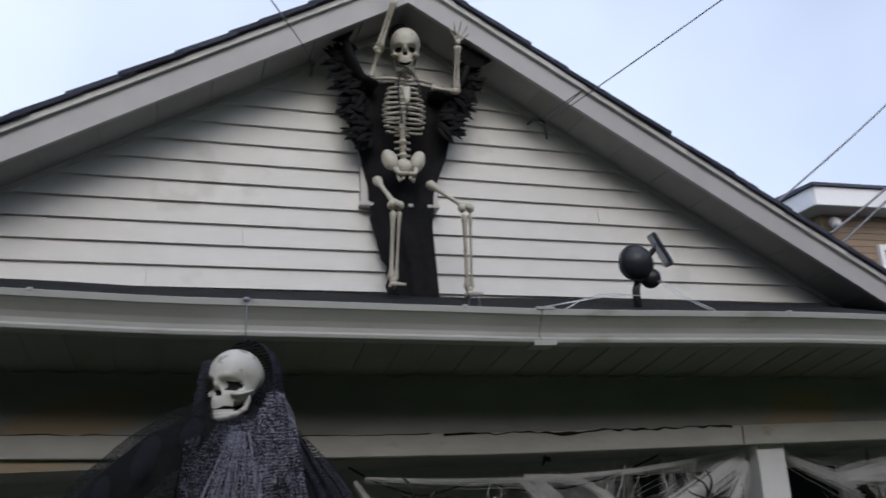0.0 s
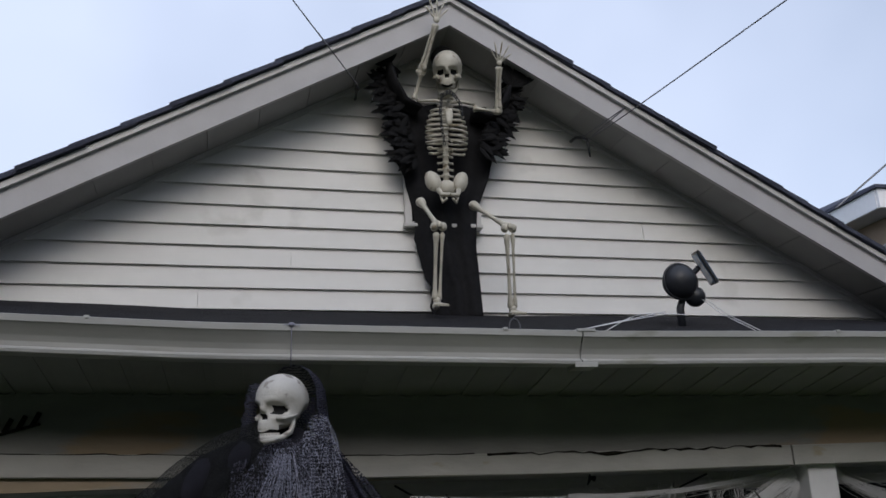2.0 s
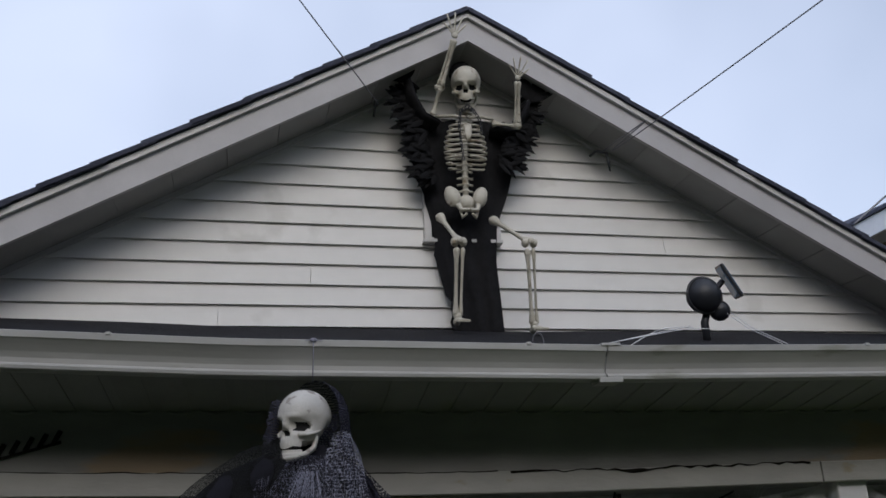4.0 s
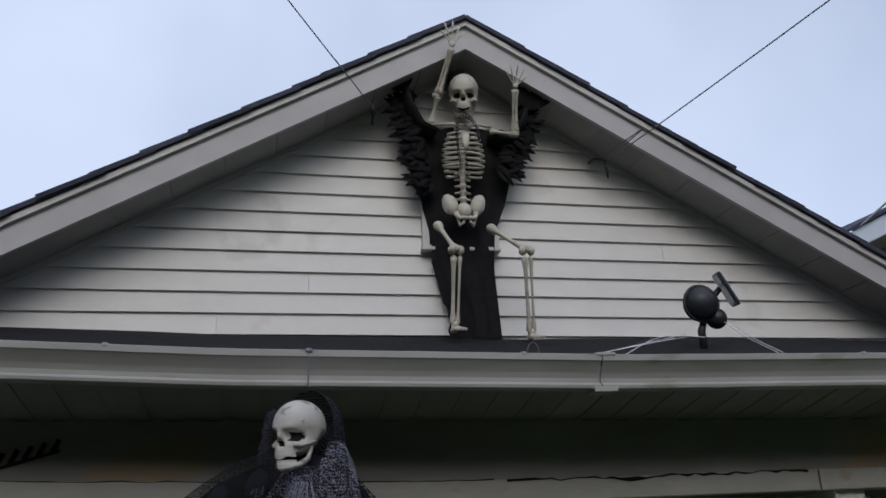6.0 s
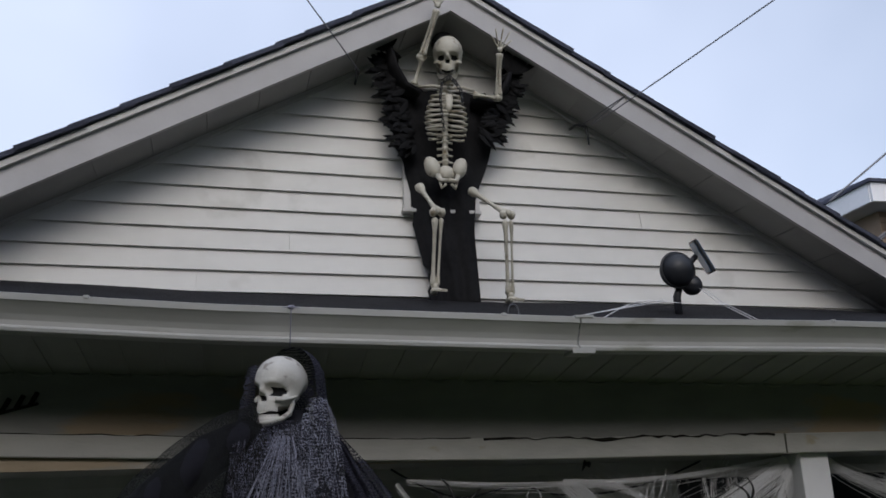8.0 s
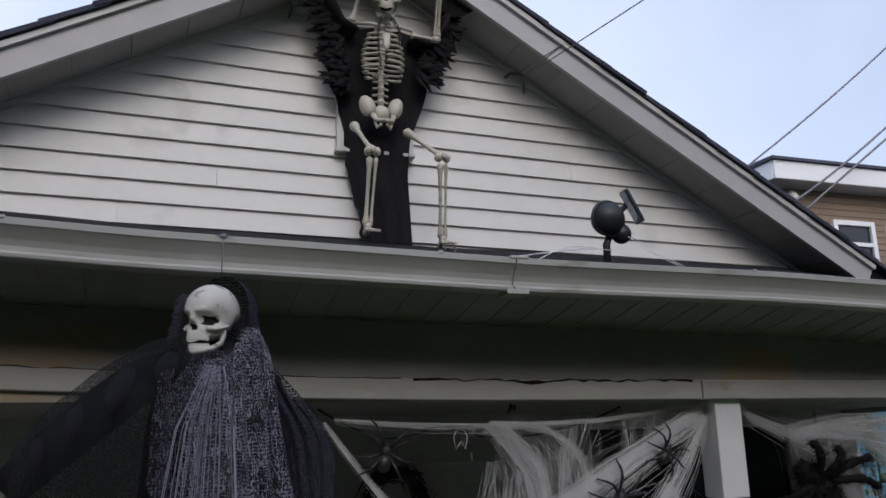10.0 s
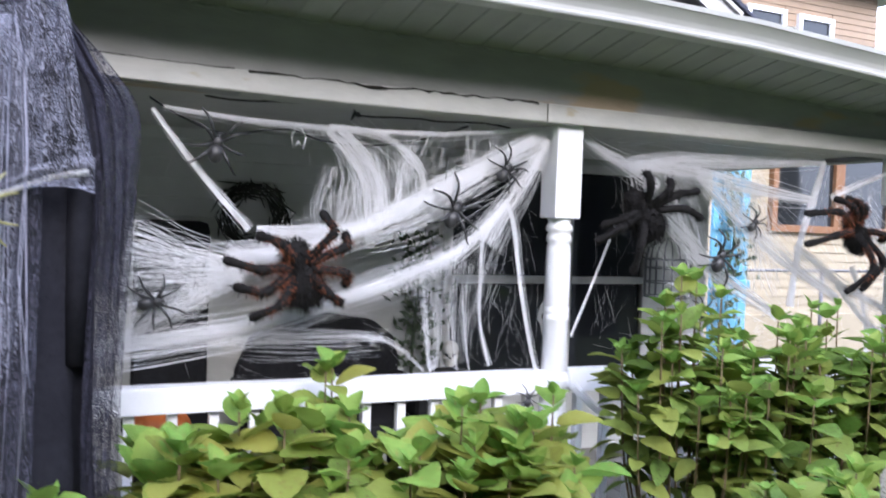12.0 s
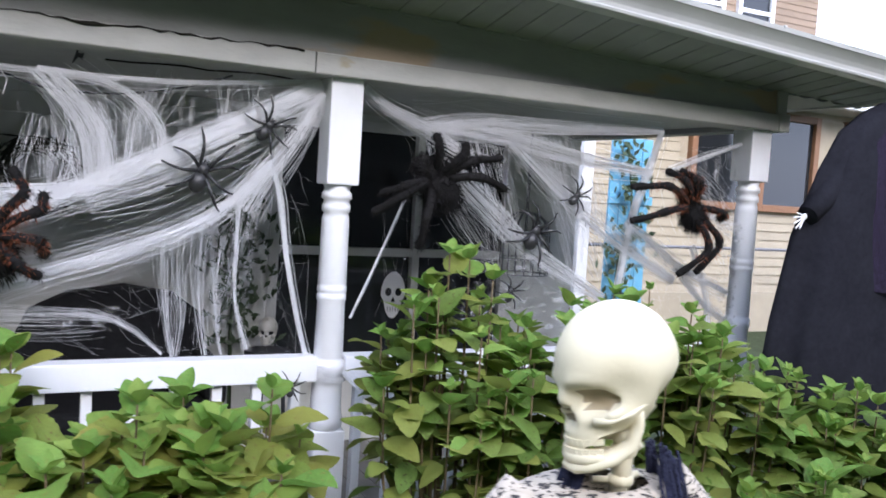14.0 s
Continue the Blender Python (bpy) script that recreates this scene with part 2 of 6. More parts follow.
def prism(bm, outline, offset, mi=0):
    """A flat outline given thickness along offset."""
    a = [bm.verts.new(p) for p in outline]
    b = [bm.verts.new(Vector(p) + Vector(offset)) for p in outline]
    n = len(a)
    for f in [a[::-1], b] + [(a[i], a[(i + 1) % n], b[(i + 1) % n], b[i]) for i in range(n)]:
        bm.faces.new(f).material_index = mi


def sheet(bm, grid, mi=0, smooth=True):
    """A surface through rows of points."""
    vs = [[bm.verts.new(p) for p in r] for r in grid]
    for a, b in zip(vs, vs[1:]):
        for k in range(len(a) - 1):
            f = bm.faces.new((a[k], a[k + 1], b[k + 1], b[k]))
            f.smooth, f.material_index = smooth, mi


def mesh(name, bm, *materials):
    bmesh.ops.recalc_face_normals(bm, faces=bm.faces)
    me = bpy.data.meshes.new(name)
    bm.to_mesh(me)
    bm.free()
    for m in materials:
        me.materials.append(M[m] if isinstance(m, str) else m)
    return me


def thing(name, bm, materials, label="", category="", group="", kind=""):
    mats = (materials,) if isinstance(materials, str) else materials
    return tagged(new(name, mesh(name, bm, *mats) if bm else None), label, category, group, kind)


def part(name, bm, material, parent, label=""):
    mats = (material,) if isinstance(material, str) else material
    ob = new(name, mesh(name, bm, *mats) if isinstance(bm, bmesh.types.BMesh) else bm)
    ob.parent = parent
    return tagged(ob, label)


def fresh():
    return bmesh.new()


# ---- plan ----
WALL_Y, RAKE_Y = 3.84, 3.57          # gable wall, front of its roof edge
RIDGE_X, RIDGE_Z = 0.296, 4.547
FALLS = {-1: 0.571, 1: 0.559}       # steepness of the two roof slopes
BEAM_Y, BEAM_LOW, TRIM_TOP = 3.50, 2.515, 2.60
FLOOR, GROUND, BACK_Y = 0.50, 0.42, 5.25
X_LEFT, X_RIGHT = -3.2, 4.16
# the upper house stands a little askew to the porch
SKEW = Matrix.Translation((RIDGE_X, WALL_Y, 0)) @ Matrix.Rotation(0.0475, 4, "Z") @ Matrix.Translation((-RIDGE_X, -WALL_Y, 0))


def gutter_low(x):
    return float(np.interp(x, (-3, -1.36, -0.68, 0.68, 1.73, 2.41, 4.15, 5), (2.985, 2.931, 2.899, 2.868, 2.866, 2.850, 2.750, 2.70)))


def soffit_z(x):
    return float(np.interp(x, (-3, 0, 2.1, 3.1, 4.1, 5), (2.90, 2.832, 2.797, 2.753, 2.719, 2.69)))


def beam_low(x):
    return BEAM_LOW + float(np.interp(x, (-3, -1.4, -0.2, 0.6), (0.10, 0.055, 0.012, 0.0)))


def under_roof(x):
    return RIDGE_Z - FALLS[1 if x > RIDGE_X else -1] * abs(x - RIDGE_X)


# ---- ground ----
bm = fresh()
steps = [-600, -60, -12, -6, -3, 0, 2, 4, 6, 9, 14, 60, 600]
sheet(bm, [[(x, y, GROUND + (0.0 if -12 < x < 14 and -12 < y < 14 else -0.05)) for x in steps] for y in steps], smooth=False)
thing("ground", bm, "grass", "patchy green lawn round the porch", "lawn", kind="structure")

# unseen stand-in for street trees behind the viewer, added to block low sky
bm = fresh()
rs = random.Random(3)
rows = []
for j in range(9):
    row = []
    for i in range(61):
        a = math.radians(150 + 240 * i / 60)
        r = 11 + 1.2 * noise.noise((i * 0.5, j * 0.8, 2)) + (0 if j < 6 else 0.5 * (j - 5))
        h = GROUND + (j / 8) * (8.8 + 1.8 * noise.noise((i * 0.35, 0, 7)))
        row.append((2 + r * math.cos(a), 1 + r * math.sin(a), h))
    rows.append(row)
sheet(bm, rows, smooth=False)
thing("backdrop", bm, "screen_wreath", "unseen dark screen behind the viewer, added to block low sky light", "backdrop", kind="structure")

# ---- porch floor, ceiling, beam ----
bm = fresh()
box(bm, X_LEFT, X_RIGHT, BEAM_Y, BACK_Y + 0.1, GROUND - 0.1, FLOOR - 0.02)
floor = thing("floor", bm, "decking", "grey painted timber porch floor", "floor", kind="structure")
bm = fresh()
box(bm, 0, 0.118, -0.9, 0.85, -0.012, 0.012, 0.003)
plank = mesh("floorboard", bm, "decking")
x = X_LEFT
while x < X_RIGHT - 0.1:
    ob = part("floorboard", plank, None, floor)
    ob.location = (x, 4.4, FLOOR - 0.012)
    x += 0.122
bm = fresh()
box(bm, X_LEFT, X_RIGHT, 3.62, BACK_Y + 0.1, BEAM_LOW + 0.03, BEAM_LOW + 0.07)
for k, (x0, y0) in enumerate(((0.25, 3.85), (0.95, 4.0), (1.35, 3.95))):
    tube(bm, [(x0 + 0.1 * i, y0 + 0.05 * math.sin(i * 1.3 + k), BEAM_LOW + 0.029) for i in range(5)], 0.006, 4, 1)
thing("ceiling", bm, ("ceiling", "dark"), "dull painted porch ceiling with cracked seams", "ceiling", kind="structure")

bm = fresh()
nseg = 24
for a, b in ((BEAM_Y, 3.62),):
    xs = [X_LEFT + (X_RIGHT - X_LEFT) * i / nseg for i in range(nseg + 1)]
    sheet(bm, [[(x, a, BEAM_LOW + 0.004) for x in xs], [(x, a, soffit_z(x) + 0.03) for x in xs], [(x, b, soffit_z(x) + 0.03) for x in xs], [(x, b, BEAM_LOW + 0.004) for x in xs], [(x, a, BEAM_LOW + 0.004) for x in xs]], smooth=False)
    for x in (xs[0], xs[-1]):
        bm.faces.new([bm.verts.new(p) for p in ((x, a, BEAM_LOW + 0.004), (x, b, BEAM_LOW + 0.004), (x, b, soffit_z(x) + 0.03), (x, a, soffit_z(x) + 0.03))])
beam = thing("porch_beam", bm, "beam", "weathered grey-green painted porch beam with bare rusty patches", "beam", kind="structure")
for x0, x1, dy in ((X_LEFT, 1.655, 0.0), (1.66, 4.175, 0.004)):
    bm = fresh()
    n = 20
    xs = [x0 + (x1 - x0) * i / n for i in range(n + 1)]
    y0, y1, h = BEAM_Y - 0.022 - dy, 3.645, TRIM_TOP - 0.003 - BEAM_LOW
    ring = [(y0 + 0.004, 0), (y0, 0.004), (y0, h - 0.004), (y0 + 0.004, h), (y1, h), (y1, 0), (y0 + 0.004, 0)]
    sheet(bm, [[(x, y, beam_low(x) + z) for y, z in ring] for x in xs], smooth=False)
    for x in (x0, x1):
        bm.faces.new([bm.verts.new((x, y, beam_low(x) + z)) for y, z in ring[:-1]])
    part("trim_board", bm, "beamtrim", beam, "cracked off-white trim board")
bm = fresh()
rnd = random.Random(5)
line = [(x, BEAM_Y - 0.023, TRIM_TOP - 0.004 + rnd.uniform(-0.006, 0.004) - 0.012 * max(0, 1 - abs(x - 0.85) / 0.08)) for x in np.arange(0.35, 1.64, 0.035)]
tube(bm, line, [rnd.uniform(0.0015, 0.0055) + 0.007 * max(0, 1 - abs(p[0] - 0.85) / 0.06) for p in line], 5)
part("split", bm, "dark", beam, "dark split along the top of the trim board")
bm = fresh()
line = [(x, BEAM_Y - 0.02, beam_low(x) + 0.081 + rnd.uniform(-0.003, 0.003)) for x in np.arange(-2.2, 0.35, 0.05)]
tube(bm, line, [rnd.uniform(0.0008, 0.003) for p in line], 4)
part("split", bm, "dark", beam)
# side beam running back to the house
bm = fresh()
box(bm, 4.05, 4.16, 3.645, BACK_Y, BEAM_LOW, soffit_z(4.1) + 0.03, 0.004)
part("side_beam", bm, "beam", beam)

# eave soffit between beam and gutter
soff = thing("eave_soffit", None, (), "ribbed soffit panels under the porch eave, their grey darkened for shade", "soffit", kind="structure")
x = X_LEFT
while x < 4.66:
    x1 = x + 0.133
    bm = fresh()
    za, zb = soffit_z(x), gutter_low(x) + 0.012
    zc, zd = soffit_z(x1), gutter_low(x1) + 0.012
    d = 0.004
    prism(bm, [(x + 0.004, 3.13, zb), (x1 - 0.03, 3.13, zd), (x1 - 0.03, BEAM_Y, zc), (x + 0.004, BEAM_Y, za)], (0, 0, 0.01))
    prism(bm, [(x1 - 0.03, 3.13, zd + d), (x1 + 0.006, 3.13, zd + d), (x1 + 0.006, BEAM_Y, zc + d), (x1 - 0.03, BEAM_Y, zc + d)], (0, 0, 0.01))
    tube(bm, [(x + 0.02 + 0.012 * i, BEAM_Y - 0.004, za - 0.002 - 0.007 * math.sin(i * math.pi / 7)) for i in range(8)], 0.006, 5)
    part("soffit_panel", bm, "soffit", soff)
    x = x1

# side eave beyond the corner
bm = fresh()
box(bm, 4.16, 4.70, BEAM_Y, 9.0, soffit_z(4.4) + 0.0, soffit_z(4.4) + 0.02)
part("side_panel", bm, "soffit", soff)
bm = fresh()
box(bm, 4.70, 4.74, 3.13, 9.0, soffit_z(4.4) - 0.01, soffit_z(4.4) + 0.14, 0.004)
part("side_fascia", bm, "trim", soff)
for z0, z1, d in ((BEAM_LOW - 0.004, TRIM_TOP + 0.004, 0.034), (TRIM_TOP, soffit_z(4.16), 0.014)):
    bm = fresh()
    box(bm, 4.12, 4.18 + d / 3, BEAM_Y - d, 3.66, z0, z1, 0.004)
    part("corner_trim", bm, "beamtrim", soff)

# ---- gable wall with lapped boards ----
bm = fresh()
prism(bm, [(RIDGE_X - 2.83, WALL_Y, 2.95), (RIDGE_X + 2.67, WALL_Y, 2.95), (RIDGE_X, WALL_Y, RIDGE_Z)], (0, 0.12, 0))
gable = thing("wall_gable", bm, "siding", "white lapped siding gable wall", "wall", kind="structure")
gable.matrix_world = SKEW


def lapped_board(x00, x01, x10, x11, y, z0, z1, proud=0.017):
    """One board: lower edge from x00 to x01, upper from x10 to x11."""
    bm = fresh()
    a = [(x00, y, z0), (x00, y - proud, z0 + 0.001), (x10, y - 0.003, z1), (x10, y, z1)]
    b = [(x01, y, z0), (x01, y - proud, z0 + 0.001), (x11, y - 0.003, z1), (x11, y, z1)]
    va, vb = [bm.verts.new(p) for p in a], [bm.verts.new(p) for p in b]
    for i in range(4):
        bm.faces.new((va[i], va[(i + 1) % 4], vb[(i + 1) % 4], vb[i]))
    bm.faces.new(va[::-1])
    bm.faces.new(vb)
    return bm


COURSE = 0.093
for k in range(-3, 14):
    z0, z1 = 3.3314 + COURSE * k, 3.3314 + COURSE * (k + 1)
    reach = {e: ((RIDGE_Z - z0) / FALLS[e] - 0.01, max(0.004, (RIDGE_Z - z1) / FALLS[e] - 0.01)) for e in (-1, 1)}
    if reach[1][0] < 0.05:
        continue
    cut = {-1: -0.78, 1: -0.4, 3: 1.3}.get(k)
    runs = [(-1, 1)] if cut is None else [(-1, cut), (cut, 1)]
    for s, e in runs:
        xa0, xa1 = (RIDGE_X - reach[-1][0], RIDGE_X - reach[-1][1]) if s == -1 else (s + 0.001, s + 0.001)
        xb0, xb1 = (RIDGE_X + reach[1][0], RIDGE_X + reach[1][1]) if e == 1 else (e - 0.001, e - 0.001)
        part("siding_board", lapped_board(xa0, xb0, xa1, xb1, WALL_Y - 0.001, z0, z1), "siding", gable)

# ---- gable roof edges ----
roof = thing("gable_roof", None, (), "dark shingled gable roof with grey fascia and boxed soffit", "roof", kind="structure")
roof.matrix_world = SKEW
LEN = 2.95
for side, name in ((-1, "left"), (1, "right")):
    ang = math.atan(FALLS[side])
    c, s = math.cos(ang), math.sin(ang)

    def along(d, up, y, side=side, c=c, s=s):
        """A point d down the slope from the ridge and up from the soffit plane."""
        return (RIDGE_X + side * (d * c + up * s), y, RIDGE_Z - d * s + up * c)

    def slab(d0, d1, u0, u1, y0, y1, bm):
        q0, q1 = d0, d1
        if d0 == 0:
            o = [along(-u0 * s / c, u0, y0), along(d1, u0, y0), along(d1, u1, y0), along(-u1 * s / c, u1, y0)]
        else:
            o = [along(d0, u0, y0), along(d1, u0, y0), along(d1, u1, y0), along(d0, u1, y0)]
        prism(bm, o, (0, y1 - y0, 0))

    bm = fresh()
    slab(0, LEN + 0.2, 0.012, 0.125, RAKE_Y + 0.02, 9.0, bm)
    part("roof_deck", bm, "roofing", roof)
    bm = fresh()
    slab(0, LEN, -0.006, 0.112, RAKE_Y, RAKE_Y + 0.02, bm)
    part("fascia", bm, "fascia", roof, "grey-white aluminium fascia")
    bm = fresh()
    slab(0, LEN, 0.094, 0.118, RAKE_Y - 0.018, RAKE_Y + 0.0, bm)
    part("drip_edge", bm, "trim", roof, "pale metal drip edge")
    bm = fresh()
    slab(0.02, LEN, -0.018, 0.0, WALL_Y - 0.034, WALL_Y - 0.006, bm)
    part("corner_trim", bm, "trim", roof, "white trim where wall meets soffit")
    d = 0.0
    while d < LEN - 0.05:
        bm = fresh()
        slab(d, d + 0.236, 0.0, 0.010, RAKE_Y + 0.02, WALL_Y, bm)
        slab(d + 0.236, d + 0.246, 0.005, 0.012, RAKE_Y + 0.02, WALL_Y, bm)
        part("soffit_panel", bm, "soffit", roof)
        d += 0.246
    d = 0.0
    rs = random.Random(side + 9)
    while d < LEN + 0.1:
        bm = fresh()
        j = rs.uniform(-0.006, 0.006)
        dd = d - 0.03 if d > 0 else -0.072
        o = [along(dd, 0.119, 0), along(d + 0.24, 0.126, 0), along(d + 0.24, 0.147, 0), along(dd, 0.138, 0)]
        prism(bm, [(p[0], RAKE_Y - 0.034 + j, p[2]) for p in o], (0, 0.6, 0))
        part("shingle", bm, "shingle", roof)
        d += rs.choice((0.14, 0.21, 0.24))

# ---- porch roof and gutter ----
bm = fresh()
xs = [X_LEFT + (4.72 - X_LEFT) * i / 40 for i in range(41)]
rows = []
for y, up in ((3.06, 0.098), (3.06, 0.112), (3.25, 0.175), (3.55, 0.268), (3.86, 0.362), (5.6, 0.39), (5.6, 0.2), (3.2, 0.09), (3.06, 0.098)):
    rows.append([(x, y, gutter_low(x) + up + (0.006 * noise.noise((x * 3, y, 0)) if up > 0.1 else 0)) for x in xs])
sheet(bm, rows, smooth=False)
for i in (0, -1):
    bm.faces.new([bm.verts.new(r[i]) for r in rows[:-1]])
thing("porch_roof", bm, "roofing", "low black felt porch roof below the gable", "roof", kind="structure")

GX0, GX1 = -3.2, 4.74
prof = [(3.125, 0.112), (3.125, 0.004), (3.050, 0.0), (3.041, 0.004), (3.038, 0.014), (3.042, 0.020), (3.056, 0.024), (3.054, 0.040), (3.044, 0.058), (3.028, 0.078), (3.016, 0.092), (3.010, 0.096), (3.008, 0.116), (3.016, 0.119), (3.026, 0.117), (3.020, 0.112), (3.020, 0.096), (3.050, 0.062), (3.062, 0.03), (3.064, 0.010), (3.119, 0.010), (3.119, 0.112)]
gutter = thing("gutter", None, (), "stained white metal gutter along the porch eave", "gutter")


def gutter_run(x0, x1):
    bm = fresh()
    n = max(2, int((x1 - x0) / 0.12))
    xs = [x0 + (x1 - x0) * i / n for i in range(n + 1)]
    sheet(bm, [[(x, y, gutter_low(x) + z) for y, z in prof + prof[:1]] for x in xs], smooth=False)
    for x in (x0, x1):
        bm.faces.new([bm.verts.new((x, y, gutter_low(x) + z)) for y, z in prof])
    return bm


part("trough", gutter_run(GX0, 0.60), "gutter", gutter)
part("trough", gutter_run(0.605, GX1), "gutter", gutter)
bm = fresh()
zz = gutter_low(0.61)
box(bm, 0.575, 0.66, 3.038, 3.128, zz - 0.008, zz + 0.010, 0.002)
part("joint_clip", bm, "gutter", gutter)
bm = fresh()
box(bm, 0.58, 0.65, 3.004, 3.03, zz + 0.114, zz + 0.124, 0.002)
part("joint_sleeve", bm, "gutter", gutter, "overlapping gutter joint sleeve")
for x in (-1.05, 0.32, 1.62, 2.6, 3.6):
    bm = fresh()
    box(bm, x - 0.008, x + 0.008, 3.004, 3.12, gutter_low(x) + 0.112, gutter_low(x) + 0.122, 0.002)
    part("hanger", bm, "gutter", gutter)

# ---- porch posts and rails ----
def porch_post(x0, square_low, label):
    """A turned post; its upper square block ends at square_low."""
    w = 0.135
    post = thing("porch_post", None, (), label, "post", "porch posts")
    cx, cy = x0 + w / 2, 3.51 + w / 2
    bm = fresh()
    box(bm, x0, x0 + w, 3.51, 3.51 + w, square_low, BEAM_LOW + 0.001, 0.006)
    part("top_block", bm, "post", post)
    d = square_low
    bm = fresh()
    lathe(bm, [(0.058, d + 0.002), (0.050, d - 0.02), (0.060, d - 0.035), (0.062, d - 0.055), (0.050, d - 0.065), (0.058, d - 0.085), (0.058, d - 0.105), (0.049, d - 0.115), (0.055, d - 0.135), (0.056, d - 0.16),
               (0.058, d - 0.40), (0.056, d - 0.405), (0.060, d - 0.412), (0.060, d - 0.432), (0.056, d - 0.438), (0.060, d - 0.445), (0.060, d - 0.465), (0.056, d - 0.472), (0.060, d - 0.70), (0.056, d - 0.71), (0.066, d - 0.72), (0.066, d - 0.76), (0.060, d - 0.77), (0.064, d - 0.93), (0.070, d - 0.95), (0.070, d - 0.99), (0.06, d - 1.0)], 24, (cx, cy, 0))
    part("turned_shaft", bm, "post", post)
    bm = fresh()
    box(bm, x0, x0 + w, 3.51, 3.51 + w, FLOOR, d - 1.0, 0.006)
    part("base_block", bm, "post", post)
    return post


porch_post(1.737, 2.096, "white gloss-painted turned wooden porch post")
porch_post(3.985, 2.250, "white turned porch post at the porch corner")


def railing(x0, x1):
    rail = thing("porch_railing", None, (), "white wooden porch railing with square balusters", "railing", "porch railings")
    bm = fresh()
    box(bm, x0, x1, 3.53, 3.625, 1.30, 1.40, 0.006)
    part("top_rail", bm, "post", rail)
    bm = fresh()
    box(bm, x0, x1, 3.55, 3.60, 0.60, 0.66, 0.004)
    part("bottom_rail", bm, "post", rail)
    bm = fresh()
    box(bm, -0.019, 0.019, -0.019, 0.019, 0.0, 0.64, 0.003)
    bal = mesh("baluster", bm, "post")
    n = int((x1 - x0) / 0.15)
    for i in range(n):
        ob = part("baluster", bal, None, rail)
        ob.location = (x0 + (i + 0.5) * (x1 - x0) / n, 3.576, 0.66)
    for x in (x0 + 0.3, x1 - 0.3):
        bm = fresh()
        box(bm, x - 0.02, x + 0.02, 3.555, 3.595, FLOOR, 0.60, 0.003)
        part("rail_foot", bm, "post", rail)


railing(-2.9, 1.745)
railing(1.865, 3.99)

# ---- porch back wall ----
WIN = (2.03, 3.56, 1.05, 2.44)       # x0, x1, z0, z1 of the dark window
back = thing("wall_back", None, (), "white lapped siding at the back of the porch", "wall", kind="structure")
for x0, x1, z0, z1 in ((X_LEFT, WIN[0], GROUND, 2.6), (WIN[1], X_RIGHT, GROUND, 2.6), (WIN[0], WIN[1], GROUND, WIN[2]), (WIN[0], WIN[1], WIN[3], 2.6)):
    bm = fresh()
    box(bm, x0, x1, BACK_Y, BACK_Y + 0.14, z0, z1)
    part("wall_core", bm, "porchwall", back)
k = 0
while FLOOR + 0.11 * k < 2.53:
    z0, z1 = FLOOR + 0.11 * k, min(2.545, FLOOR + 0.11 * (k + 1))
    spans = [(X_LEFT, X_RIGHT)] if z1 < WIN[2] - 0.05 or z0 > WIN[3] + 0.05 else [(X_LEFT, WIN[0] - 0.05), (WIN[1] + 0.05, X_RIGHT)]
    for x0, x1 in spans:
        part("siding_board", lapped_board(x0, x1, x0, x1, BACK_Y - 0.001, z0, z1, 0.012), "porchwall", back)
    k += 1
win = thing("window_1", None, (), "dark porch window with white frame and a paper skull behind it", "window", kind="structure")
for x0, x1, z0, z1 in ((WIN[0] - 0.06, WIN[0], WIN[2] - 0.06, WIN[3] + 0.06), (WIN[1], WIN[1] + 0.06, WIN[2] - 0.06, WIN[3] + 0.06), (WIN[0], WIN[1], WIN[3], WIN[3] + 0.06), (WIN[0], WIN[1], WIN[2] - 0.06, WIN[2]), (WIN[0], 2.90, 1.67, 1.72), (2.95, WIN[1], 1.67, 1.72), (2.90, 2.95, WIN[2], WIN[3])):
    bm = fresh()
    box(bm, x0, x1, BACK_Y - 0.03, BACK_Y + 0.06, z0, z1, 0.004)
    part("window_frame", bm, "trim", win)
for x0, x1 in ((WIN[0], 2.90), (2.95, WIN[1])):
    for z0, z1 in ((WIN[2], 1.67), (1.72, WIN[3])):
        bm = fresh()
        box(bm, x0, x1, BACK_Y + 0.02, BACK_Y + 0.026, z0, z1)
        part("pane", bm, "pane", win)
# the house behind the porch, closing the place
bm = fresh()
box(bm, X_LEFT, X_RIGHT - 0.02, BACK_Y + 0.14, 9.0, GROUND, 2.95)
thing("wall_house", bm, "siding", "plain body of the house behind the porch", "wall", kind="structure")


# ---- skulls and bones ----
def smooth01(t):
    t = max(0.0, min(1.0, t))
    return t * t * (3 - 2 * t)


